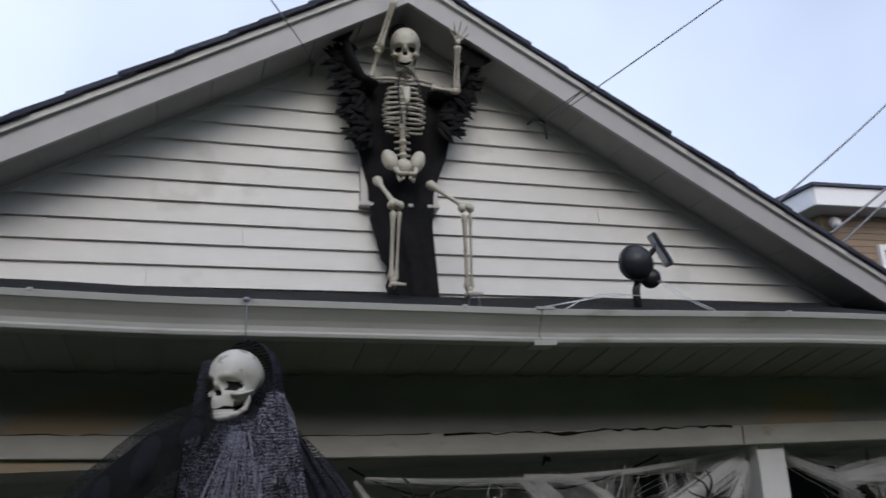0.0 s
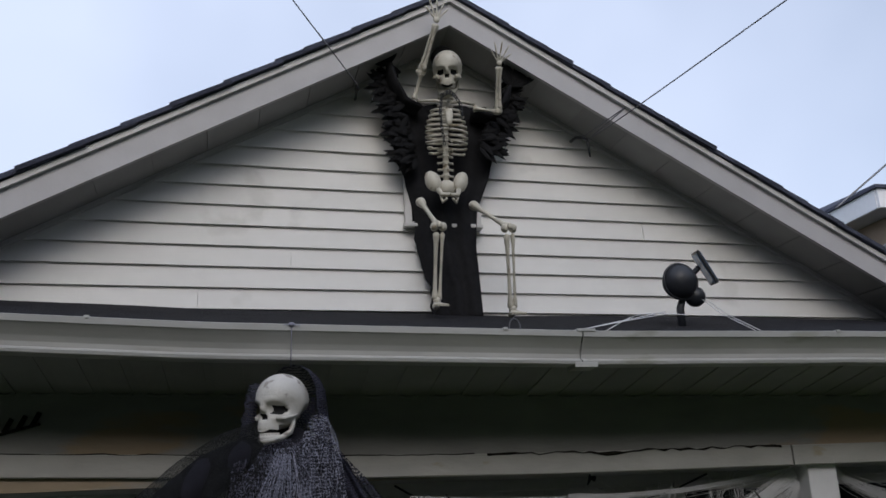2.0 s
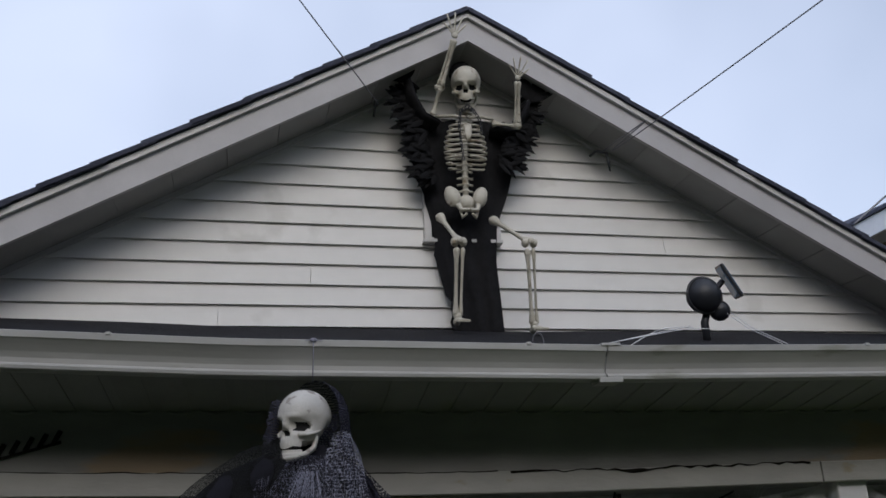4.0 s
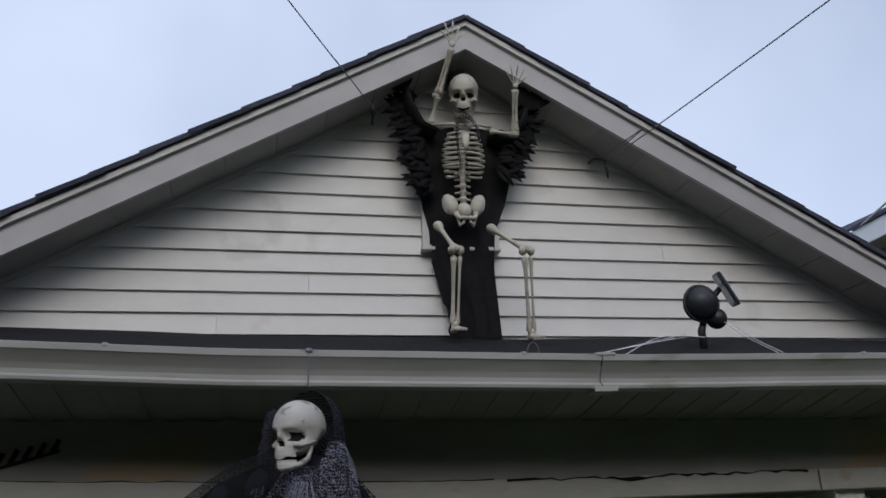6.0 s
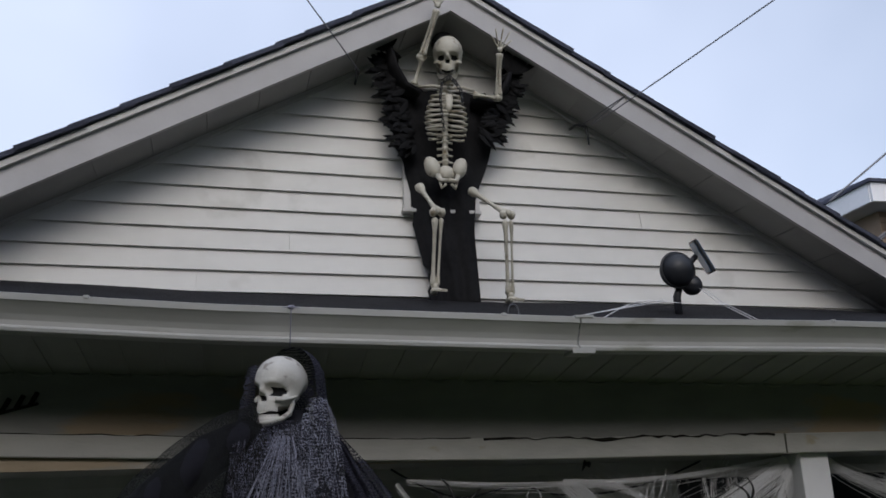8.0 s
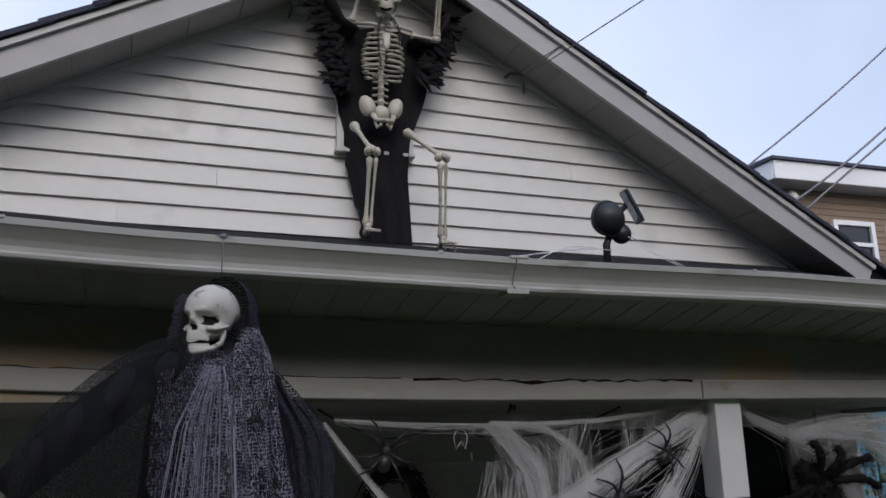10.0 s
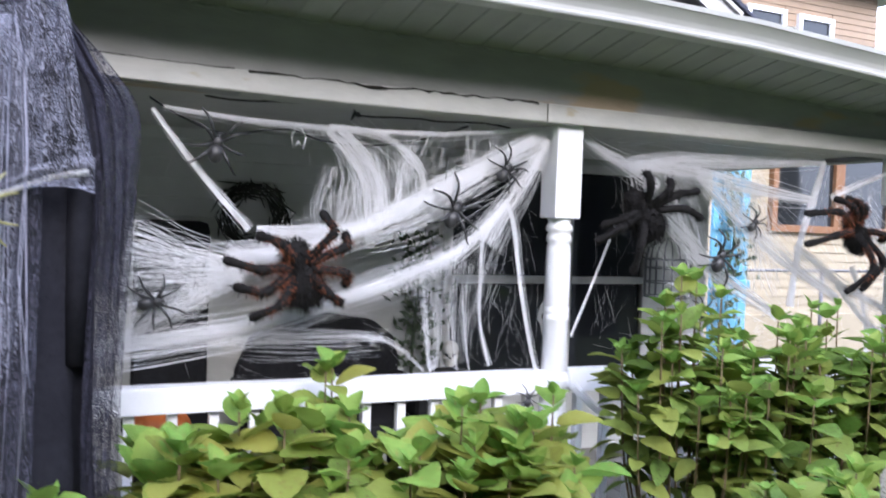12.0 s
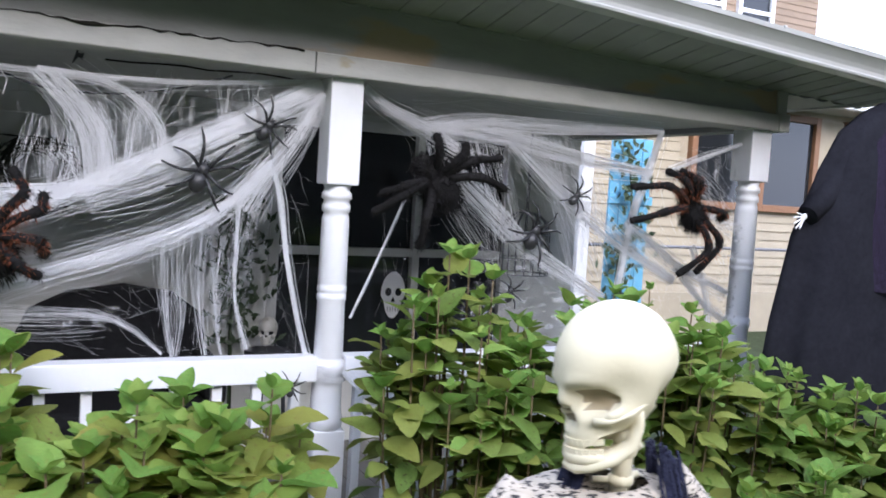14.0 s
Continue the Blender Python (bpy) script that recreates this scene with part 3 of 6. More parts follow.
def skull(bm, m, scale, bone=0, dark=1, jaw=8, n=64, arch=1.0, tooth=1.0):
    """A skull that faces -y; about 0.22 m high at scale 1. jaw: degrees by which it hangs open."""
    m = m @ Matrix.Scale(scale, 4)
    rows = 44
    eyes = [Vector((0.032, 0, -0.007)), Vector((-0.032, 0, -0.007))]

    def form(v):
        p = Vector((v.x * 0.074, v.y * 0.094 + 0.008, v.z * 0.082 + 0.028))
        low = smooth01((0.03 - p.z) / 0.075)
        if v.y < 0.25:
            f = smooth01((0.25 - v.y) / 0.8)
            p.z -= 0.032 * low * f
            p.x *= 1 - 0.30 * low * f
            p.y -= 0.006 * low * f
            side = abs(v.x)
            p.x *= 1 - 0.10 * f * smooth01(1 - abs(p.z - 0.004) / 0.03)
            cheek = math.exp(-((abs(p.x) - 0.055) ** 2 / 0.0003 + (p.z + 0.030) ** 2 / 0.00014)) * f
            p.x += math.copysign(0.011 * cheek, p.x)
            p.y -= 0.006 * cheek
            p.y -= 0.006 * math.exp(-((p.z - 0.017) ** 2) / 0.00006 - (abs(p.x) - 0.03) ** 2 / 0.0006) * f
        else:
            p.y *= 1 - 0.35 * low
            p.x *= 1 - 0.25 * low
        ti = 0
        if v.y < 0:
            for e in eyes:
                dx, dz = (p.x - e.x) / 0.0235, (p.z - e.z) / 0.0205
                q = math.hypot(dx, dz)
                if q < 1.15:
                    k = smooth01((1.15 - q) / 0.55)
                    p.y += 0.030 * k
                    if q < 0.82:
                        ti = 1
            w = 0.013 * smooth01((-0.007 - p.z) / 0.030) if p.z > -0.040 else 0
            if w > 0.003 and abs(p.x) < w * 1.3:
                k = smooth01((w * 1.3 - abs(p.x)) / (w * 0.7))
                p.y += 0.018 * k
                if abs(p.x) < w:
                    ti = 1
            p.y -= 0.010 * math.exp(-(p.x ** 2) / 0.00005 - (p.z + 0.007) ** 2 / 0.0001)
            if p.z < -0.030 and abs(p.x) < 0.040:
                bow = -0.026 - 0.052 * math.sqrt(max(0.0, 1 - (p.x / 0.041) ** 2))
                p.y = min(p.y, p.y + (bow - p.y) * smooth01((-0.030 - p.z) / 0.016))
        temple = math.exp(-((p.y + 0.035) ** 2 / 0.0006 + (p.z - 0.02) ** 2 / 0.0006))
        p.x *= 1 - 0.09 * temple
        return p, ti
    grid = []
    for i in range(rows + 1):
        a = math.pi * i / rows
        row = []
        for k in range(n):
            b = 2 * math.pi * k / n
            p, ti = form(Vector((math.sin(a) * math.cos(b), math.sin(a) * math.sin(b), math.cos(a))))
            row.append((bm.verts.new(m @ p), ti))
        grid.append(row)
    for a, b in zip(grid, grid[1:]):
        for k in range(n):
            q = (a[k], b[k], b[(k + 1) % n], a[(k + 1) % n])
            f = bm.faces.new([x[0] for x in q])
            f.smooth = True
            f.material_index = dark if sum(x[1] for x in q) >= 3 else bone
    # cheek arches
    for s in (-1, 1):
        tube(bm, [m @ Vector((s * x * (0.88 + 0.12 * arch), y, z)) for x, y, z in ((0.038, -0.060, -0.032), (0.054, -0.042, -0.032), (0.064, -0.016, -0.025), (0.062, 0.012, -0.015), (0.050, 0.025, -0.012))], [r * arch * scale for r in (0.009, 0.008, 0.006, 0.006, 0.006)], 8, bone)
    # jaw, hinged below the ear
    hinge = Vector((0, 0.008, -0.018))
    j = m @ Matrix.Translation(hinge) @ Matrix.Rotation(radians(jaw), 4, "X") @ Matrix.Translation(-hinge)
    arc = [(0.051, 0.006, -0.012), (0.051, 0.004, -0.040), (0.047, -0.004, -0.068), (0.036, -0.030, -0.084), (0.023, -0.055, -0.091), (0.008, -0.067, -0.094)]
    pts = arc + [(-x, y, z) for x, y, z in arc[::-1]]
    rad = [0.005, 0.0075, 0.0085, 0.009, 0.009, 0.010]
    tube(bm, [j @ Vector(p) for p in pts], [r * scale for r in rad + rad[::-1]], 12, bone, 1.55)
    ball(bm, j @ Vector((0, -0.067, -0.093)), (0.014 * scale, 0.011 * scale, 0.014 * scale), 10, bone, m.to_3x3().normalized().to_4x4())
    # tooth rows
    for row, mm in ((0, m), (1, j)):
        for i in range(12):
            a = radians(-68 + 136 * i / 11)
            w = 0.0052 if 3 < i < 8 else 0.0058
            c = Vector((0.034 * math.sin(a), -0.030 - 0.046 * math.cos(a), -0.0605 if row == 0 else -0.0755))
            box(bm, -w / 1.15, w / 1.15, -0.004, 0.005, -0.0062 * tooth, 0.0062 * tooth, 0.0, mm @ Matrix.Translation(c) @ Matrix.Rotation(a, 4, "Z"))
    tube(bm, [j @ Vector((0.033 * math.sin(a), -0.029 - 0.045 * math.cos(a), -0.084)) for a in np.linspace(-1.3, 1.3, 11)], 0.008 * scale, 8, bone, 1.4)
    if jaw > 4:
        # dark mouth behind the teeth
        ball(bm, m @ Vector((0, -0.045, -0.066)), (0.030 * scale, 0.026 * scale, 0.014 * scale), 10, dark, m.to_3x3().normalized().to_4x4())


def long_bone(bm, a, b, r, mi=0, head=1.7):
    a, b = Vector(a), Vector(b)
    pts, rad = [], []
    for t, k in ((0, 0.6), (0.03, head), (0.09, head * 0.9), (0.18, 1.1), (0.5, 0.85), (0.82, 1.05), (0.91, head * 0.9), (0.97, head), (1, 0.6)):
        pts.append(a.lerp(b, t))
        rad.append(r * k)
    tube(bm, pts, rad, 8, mi)


def pair_bones(bm, a, b, gap, r, mi=0):
    a, b = Vector(a), Vector(b)
    s = (b - a).normalized().cross(Vector((0, -1, 0))).normalized() * gap
    long_bone(bm, a + s * 0.6, b + s * 0.5, r, mi)
    long_bone(bm, a - s, b - s * 0.7, r * 0.7, mi)


def bone_hand(bm, wrist, tip_dir, size, spread=0.9, mi=0, curl=0.0, face=(0, -1, 0)):
    w, d = Vector(wrist), Vector(tip_dir).normalized()
    side = d.cross(Vector(face)).normalized()
    ball(bm, w + d * size * 0.12, (size * 0.14, size * 0.08, size * 0.14), 8, mi)
    for i in range(5):
        a = (i - 2) * 0.26 * spread
        dirn = (d * math.cos(a) + side * math.sin(a)).normalized()
        ln = size * (0.72, 0.95, 1.0, 0.94, 0.70)[i]
        pts = []
        for k in range(7):
            t = k / 6
            pts.append(w + d * size * 0.1 + dirn * ln * t - Vector(face) * (-curl) * ln * t * t)
        tube(bm, pts, [size * 0.035 * (1.5 if k in (2, 4, 5) else 1.0) * (1 - 0.35 * k / 6) for k in range(7)], 6, mi)


def rib_cage(bm, top, low, width, depth, mi=0, pairs=9):
    top, low = Vector(top), Vector(low)
    for i in range(pairs):
        t = i / (pairs - 1)
        c = top.lerp(low, t)
        w = width * (0.55 + 0.55 * math.sin(math.pi * (0.15 + 0.62 * t)))
        d = depth * (0.7 + 0.4 * math.sin(math.pi * (0.2 + 0.6 * t)))
        drop = 0.035 + 0.03 * t
        for s in (-1, 1):
            pts = []
            for k in range(11):
                a = math.pi * (0.98 * k / 10)
                reach = 1.0 if i < 7 else 0.72
                if k / 10 > reach:
                    break
                pts.append(c + Vector((s * w * math.sin(a), d * math.cos(a) * 0.9, -drop * k / 10 + (0.05 * max(0, k / 10 - 0.7) * (1 if i > 3 else 0.2)))))
            tube(bm, pts, 0.0042, 6, mi, 1.5)
    front = -depth * 0.95
    tube(bm, [top + Vector((0, front * 0.85, -0.03)), top + Vector((0, front, -0.05)), top.lerp(low, 0.35) + Vector((0, front * 1.1, -0.02)), top.lerp(low, 0.62) + Vector((0, front * 1.1, 0))], [0.018, 0.02, 0.016, 0.008], 8, mi, 0.45)


def spine(bm, pts, r, mi=0, n=12):
    pts = [Vector(p) for p in pts]
    for i in range(n):
        t = i / (n - 1) * (len(pts) - 1)
        k = min(int(t), len(pts) - 2)
        c = pts[k].lerp(pts[k + 1], t - k)
        ball(bm, c, (r, r * 0.9, r * 0.62), 10, mi)
        tube(bm, [c + Vector((-r * 1.9, r * 0.6, 0)), c, c + Vector((r * 1.9, r * 0.6, 0))], r * 0.3, 5, mi)
    tube(bm, pts, r * 0.7, 8, mi)


# ---- skeleton on the gable ----
bm = fresh()
skull(bm, pose(0.298, 3.625, 4.322, 16, 2, -13), 0.94, jaw=20)
spine(bm, [(0.296, 3.66, 4.25), (0.294, 3.69, 4.15), (0.290, 3.70, 4.0), (0.282, 3.68, 3.80)], 0.019, n=19)
rib_cage(bm, (0.294, 3.675, 4.165), (0.288, 3.665, 3.965), 0.088, 0.065, pairs=9)
for s in (-1, 1):      # collar bones, shoulder blades
    tube(bm, [(0.294 + s * 0.01, 3.61, 4.165), (0.294 + s * 0.07, 3.63, 4.18), (0.294 + s * 0.135, 3.67, 4.19)], 0.007, 6)
# pelvis
for s in (-1, 1):
    ball(bm, (0.280 + s * 0.066, 3.655, 3.795), (0.036, 0.026, 0.052), 12, 0, pose(0, 0, 0, 0, s * 22, s * 30), lambda v: Vector((v.x, v.y + 0.35 * v.x * v.x, v.z)))
    tube(bm, [(0.280 + s * 0.045, 3.63, 3.745), (0.280 + s * 0.035, 3.61, 3.715), (0.280, 3.605, 3.715)], [0.013, 0.010, 0.009], 7)
    tube(bm, [(0.280 + s * 0.038, 3.62, 3.715), (0.280 + s * 0.03, 3.625, 3.685), (0.280 + s * 0.012, 3.61, 3.700)], 0.007, 6)
ball(bm, (0.280, 3.665, 3.768), (0.042, 0.03, 0.038), 12)
# legs: thighs forward over the eave, shins down
for hip, knee, ankle in (((0.155, 3.64, 3.688), (0.208, 3.54, 3.545), (0.200, 3.60, 3.235)), ((0.392, 3.64, 3.680), (0.521, 3.56, 3.552), (0.546, 3.66, 3.215))):
    ball(bm, hip, (0.023, 0.023, 0.021), 10)
    long_bone(bm, hip, knee, 0.0105, head=2.0)
    k = Vector(knee)
    for s in (-1, 1):
        ball(bm, k + Vector((s * 0.018, -0.004, -0.004)), (0.018, 0.022, 0.02), 10)
    ball(bm, k + Vector((0, -0.024, 0.0)), (0.013, 0.008, 0.015), 8)
    pair_bones(bm, k - Vector((0, 0, 0.026)), ankle, 0.017, 0.0088)
    a = Vector(ankle)
    ball(bm, a, (0.018, 0.02, 0.018), 8)
    for i in range(5):
        tube(bm, [a + Vector((0, 0, -0.01)), a + Vector((0.010 * (i - 2), -0.05, -0.028)), a + Vector((0.014 * (i - 2), -0.095, -0.04))], [0.010, 0.007, 0.006], 6)
    ball(bm, a + Vector((0, 0.025, -0.018)), (0.016, 0.022, 0.016), 8)
# arms held up
long_bone(bm, (0.145, 3.66, 4.195), (0.172, 3.60, 4.300), 0.009, head=2.0)
ball(bm, (0.170, 3.60, 4.305), (0.026, 0.018, 0.018), 10)
pair_bones(bm, (0.172, 3.59, 4.305), (0.225, 3.49, 4.490), 0.010, 0.008)
bone_hand(bm, (0.226, 3.485, 4.493), (0.06, -0.12, 1), 0.115, 1.35)
long_bone(bm, (0.425, 3.66, 4.165), (0.515, 3.60, 4.125), 0.009, head=2.0)
ball(bm, (0.520, 3.595, 4.128), (0.022, 0.018, 0.022), 10)
pair_bones(bm, (0.520, 3.59, 4.130), (0.512, 3.51, 4.305), 0.010, 0.008)
bone_hand(bm, (0.512, 3.505, 4.308), (0.12, -0.15, 1), 0.095, 1.5, curl=0.25)
thing("hanging_skeleton", bm, ("bone", "socket"), "weathered plastic skeleton with raised arms mounted on the gable", "skeleton")

# chain round its neck
bm = fresh()
rnd = random.Random(8)
for pts in ([(0.262, 3.60, 4.19), (0.245, 3.575, 4.10), (0.250, 3.575, 4.02), (0.262, 3.585, 3.93)], [(0.325, 3.60, 4.19), (0.345, 3.575, 4.13), (0.345, 3.575, 4.06)], [(0.262, 3.60, 4.19), (0.295, 3.59, 4.21), (0.325, 3.60, 4.19)]):
    n = 15 if len(pts) > 3 else 9
    for i in range(n):
        t = i / n * (len(pts) - 1)
        k = min(int(t), len(pts) - 2)
        c = Vector(pts[k]).lerp(Vector(pts[k + 1]), t - k)
        turn = Matrix.Rotation(1.57 * (i % 2) + 0.3, 4, "Z")
        tube(bm, [c + turn @ Vector((0.006 * math.cos(a), 0, 0.011 * math.sin(a))) for a in np.linspace(0, 2 * math.pi, 9)], 0.0022, 5, cap=False)
thing("chain", bm, "lampblack", "dark plastic chain draped over the skeleton", "chain")

# black cloak with feathered sleeves behind it
cloak = thing("black_cloak", None, (), "black cloth cloak with feathered sleeves on the gable wall", "cloak")
bm = fresh()
zs = list(np.linspace(4.215, 3.19, 34))
edge_z = (3.19, 3.352, 3.442, 3.53, 3.70, 3.855, 3.964, 4.118, 4.215)
left = (0.215, 0.205, 0.170, 0.152, 0.143, 0.106, 0.065, 0.043, 0.110)
right = (0.446, 0.438, 0.433, 0.428, 0.440, 0.500, 0.528, 0.570, 0.500)
rows = []
for z in zs:
    a, b = float(np.interp(z, edge_z, left)), float(np.interp(z, edge_z, right))
    rag = 0.022 * noise.noise((0, 0, z * 22))
    rows.append([(a + rag * (1 - i / 16) + (b - a) * i / 16, 3.765 - 0.012 * math.sin(i * 1.25 + z * 3) - (0.02 if z > 4.0 else 0), z) for i in range(17)])
sheet(bm, rows + [[(x, y + 0.006, z) for x, y, z in r] for r in rows[::-1]])
part("cloth", bm, "cloth", cloak)
for pts, rad in (([(0.17, 3.72, 4.17), (0.09, 3.70, 4.20), (0.045, 3.66, 4.28), (0.03, 3.64, 4.36)], [0.075, 0.085, 0.062, 0.035]),
                 ([(0.42, 3.72, 4.15), (0.53, 3.70, 4.14), (0.58, 3.66, 4.21), (0.60, 3.64, 4.28)], [0.075, 0.078, 0.060, 0.03])):
    bm = fresh()
    tube(bm, pts, [0.7 * r for r in rad], 12, 0, 0.4)
    part("sleeve", bm, "cloth", cloak)
bm = fresh()
ball(bm, (0.300, 3.70, 4.43), (0.062, 0.05, 0.07), 14)
part("hood", bm, "cloth", cloak)


def feather(bm, base, tip, w, rnd):
    base, tip = Vector(base), Vector(tip)
    d = tip - base
    s = d.cross(Vector((0, -1, 0))).normalized() * w
    lift = Vector((0, -0.008, 0))
    rows = []
    for t, k in ((0, 0.25), (0.3, 1.0), (0.6, 0.9), (0.85, 0.5), (1, 0.05)):
        c = base + d * t
        rows.append([c - s * k, c + lift * (1 - t), c + s * k])
    sheet(bm, rows)


rnd = random.Random(4)
for outline, out in (([(0.01, 4.36), (-0.005, 4.28), (0.02, 4.20), (0.045, 4.12), (0.055, 4.04), (0.075, 3.96), (0.095, 3.90)], -1), ([(0.61, 4.29), (0.62, 4.22), (0.60, 4.16), (0.56, 4.10), (0.53, 4.03), (0.52, 3.96)], 1)):
    bm = fresh()
    for a, b in zip(outline, outline[1:]):
        for i in range(30):
            t = rnd.random()
            x, z = a[0] + (b[0] - a[0]) * t - out * rnd.uniform(0, 0.085), a[1] + (b[1] - a[1]) * t
            ln = rnd.uniform(0.05, 0.095)
            ang = rnd.uniform(-1.2, 0.25) + 0.7 * max(0.0, (z - 4.15) / 0.2)
            feather(bm, (x, 3.72 - rnd.uniform(0, 0.05), z), (x + out * ln * math.cos(ang), 3.70 - rnd.uniform(0, 0.05), z + ln * math.sin(ang)), rnd.uniform(0.009, 0.016), rnd)
    x, z = outline[0]
    for i in range(16):
        a = radians(90 - out * (-45 + 8 * i))
        ln = rnd.uniform(0.075, 0.13)
        feather(bm, (x, 3.65, z - 0.01), (x + ln * math.cos(a), 3.63, z + ln * math.sin(a)), 0.014, rnd)
    part("feather_trim", bm, "feather", cloak, "ragged black feather trim")

# small gable window behind the cloak
win = thing("window_2", None, (), "small white-framed gable window covered by the cloak", "window", kind="structure")
for x0, x1, z0, z1 in ((0.108, 0.140, 3.625, 4.12), (0.432, 0.462, 3.640, 4.12), (0.140, 0.446, 3.625, 3.65), (0.140, 0.446, 4.095, 4.12)):
    bm = fresh()
    box(bm, x0, x1, 3.785, 3.85, z0, z1, 0.003)
    part("window_frame", bm, "trim", win)
bm = fresh()
box(bm, 0.100, 0.466, 3.772, 3.86, 3.622, 3.638, 0.003)
part("window_sill", bm, "trim", win)
bm = fresh()
box(bm, 0.140, 0.446, 3.815, 3.822, 3.65, 4.095)
part("pane", bm, "pane", win)


def course(pts, t):
    """A smooth place along points."""
    k = min(int(t * (len(pts) - 1)), len(pts) - 2)
    f = t * (len(pts) - 1) - k
    p0, p1, p2, p3 = pts[max(k - 1, 0)], pts[k], pts[k + 1], pts[min(k + 2, len(pts) - 1)]
    return 0.5 * ((2 * p1) + (p2 - p0) * f + (2 * p0 - 5 * p1 + 4 * p2 - p3) * f * f + (3 * p1 - p0 - 3 * p2 + p3) * f ** 3)


# ---- hanging reaper under the gutter ----
def drape(bm, rings, n=28, mi=0, folds=0.10, seed=0, open_at=None):
    """A robe through oval rings (x, y, z, rx, ry) with upright folds."""
    out = []
    for j, (x, y, z, rx, ry) in enumerate(rings):
        row = []
        for k in range(n + 1):
            a = 2 * math.pi * k / n
            w = 1 + folds * min(1, j / 2) * (math.sin(a * 7 + seed) + 0.5 * math.sin(a * 11 + 2 * seed)) + 0.06 * noise.noise((3 * math.cos(a), 3 * math.sin(a), z * 2 + seed))
            row.append((x + rx * w * math.cos(a), y + ry * w * math.sin(a), z))
        out.append(row)
    sheet(bm, out, mi)


def strip(bm, pts, w, rnd, mi=0, n=18):
    """A hanging ribbon of loose cloth with frayed sides and end."""
    pts = [Vector(p) for p in pts]
    rows = []
    ph = rnd.uniform(0, 6)
    for i in range(n + 1):
        t = i / n * (len(pts) - 1)
        k = min(int(t), len(pts) - 2)
        c = pts[k].lerp(pts[k + 1], t - k)
        ww = w * (0.75 + 0.35 * noise.noise((ph, i * 0.5, 0))) * (0.4 if i == n else 1)
        rows.append([c + Vector((ww * (j / 2 - 1) + 0.006 * noise.noise((ph, i * 0.6, j)), -0.012 * math.cos((j - 2) * 1.1) + 0.006 * math.sin(i * 0.9 + ph), 0.012 * noise.noise((j * 2, ph, i)) if i == n else 0)) for j in range(5)])
    sheet(bm, rows, mi)


M["robe"] = gauze("black_robe_cloth", (0.018, 0.018, 0.023), 1.6, 300)
M["purplerobe"] = gauze("sheer_purple_black_cloth", (0.030, 0.024, 0.042), 1.0, 350, soft=0.2)
M["greygauze"] = gauze("grey_blue_gauze", (0.11, 0.11, 0.145), 0.62, 260, (1, 1, 0.25), 0.07, weave=125)
M["palegauze"] = gauze("pale_gauze", (0.23, 0.235, 0.29), 0.66, 260, (1, 1, 0.4), 0.07, weave=125)
M["hoodgauze"] = gauze("dark_hood_gauze", (0.042, 0.042, 0.060), 1.0, 330, (1, 1, 0.6), 0.09, weave=150)
M["sheerblack"] = gauze("sheer_black_cloth", (0.018, 0.019, 0.020), 0.95, 300, soft=0.25)
M["thread"] = mat("grey_thread", (0.30, 0.30, 0.37), 0.9, vary=0.2, bump=0, spec=0.1)
RX, RY = -0.415, 2.99
rnd = random.Random(12)
reaper = thing("hanging_reaper", None, (), "hooded skull-faced reaper prop in black robe and grey gauze", "halloween figure")
bm = fresh()
skull(bm, pose(RX - 0.030, RY - 0.025, 2.727, -2, 3, -40), 1.02, bone=0, dark=1, jaw=6, arch=0.75)
part("skull", bm, ("greybone", "socket"), reaper, "grey painted plastic skull")
bm = fresh()
drape(bm, [(RX, RY + 0.02, 2.67, 0.045, 0.04), (RX, RY + 0.02, 2.62, 0.10, 0.06), (RX, RY + 0.02, 2.55, 0.165, 0.075), (RX, RY + 0.02, 2.40, 0.19, 0.09), (RX - 0.01, RY + 0.02, 2.15, 0.20, 0.10), (RX, RY + 0.02, 1.8, 0.21, 0.11), (RX, RY + 0.02, 1.4, 0.22, 0.12), (RX, RY + 0.02, 0.95, 0.24, 0.13)], 40, 0, 0.07, 1)
part("robe", bm, "robe", reaper)
# wide sleeve held out like a cape, with cloth hanging from it
arm = [(-0.47, RY + 0.01, 2.61), (-0.55, RY + 0.005, 2.60), (-0.65, RY, 2.555), (-0.76, RY - 0.02, 2.46), (-0.87, RY - 0.04, 2.36), (-0.965, RY - 0.06, 2.26)]
bm = fresh()
tube(bm, [Vector(p) + Vector((0, 0, -0.02)) for p in arm], [0.07, 0.085, 0.09, 0.09, 0.085, 0.07], 18, 0, 0.75)
part("sleeve", bm, "robe", reaper)
bm = fresh()
rows = []
for i in range(25):
    c = course([Vector(p) for p in arm], i / 24)
    rows.append([c + Vector((0.02 * math.sin(j * 0.5 + i * 0.3), -0.05 + (0.02 + 0.002 * j) * math.sin(i * 1.3 + j * 0.12) - 0.05 * min(1, j / 2), 0.085 - (1.44 - 0.028 * i + 0.05 * math.sin(i * 1.1)) * j / 15)) for j in range(16)])
sheet(bm, rows)
part("sleeve_cloth", bm, "sheerblack", reaper, "sheer black cloth hanging from the sleeve")
bm = fresh()
bone_hand(bm, (-0.955, RY - 0.07, 2.27), (-0.25, -0.3, -0.9), 0.15, 0.8)
part("hand", bm, "greybone", reaper, "pale bony hand")


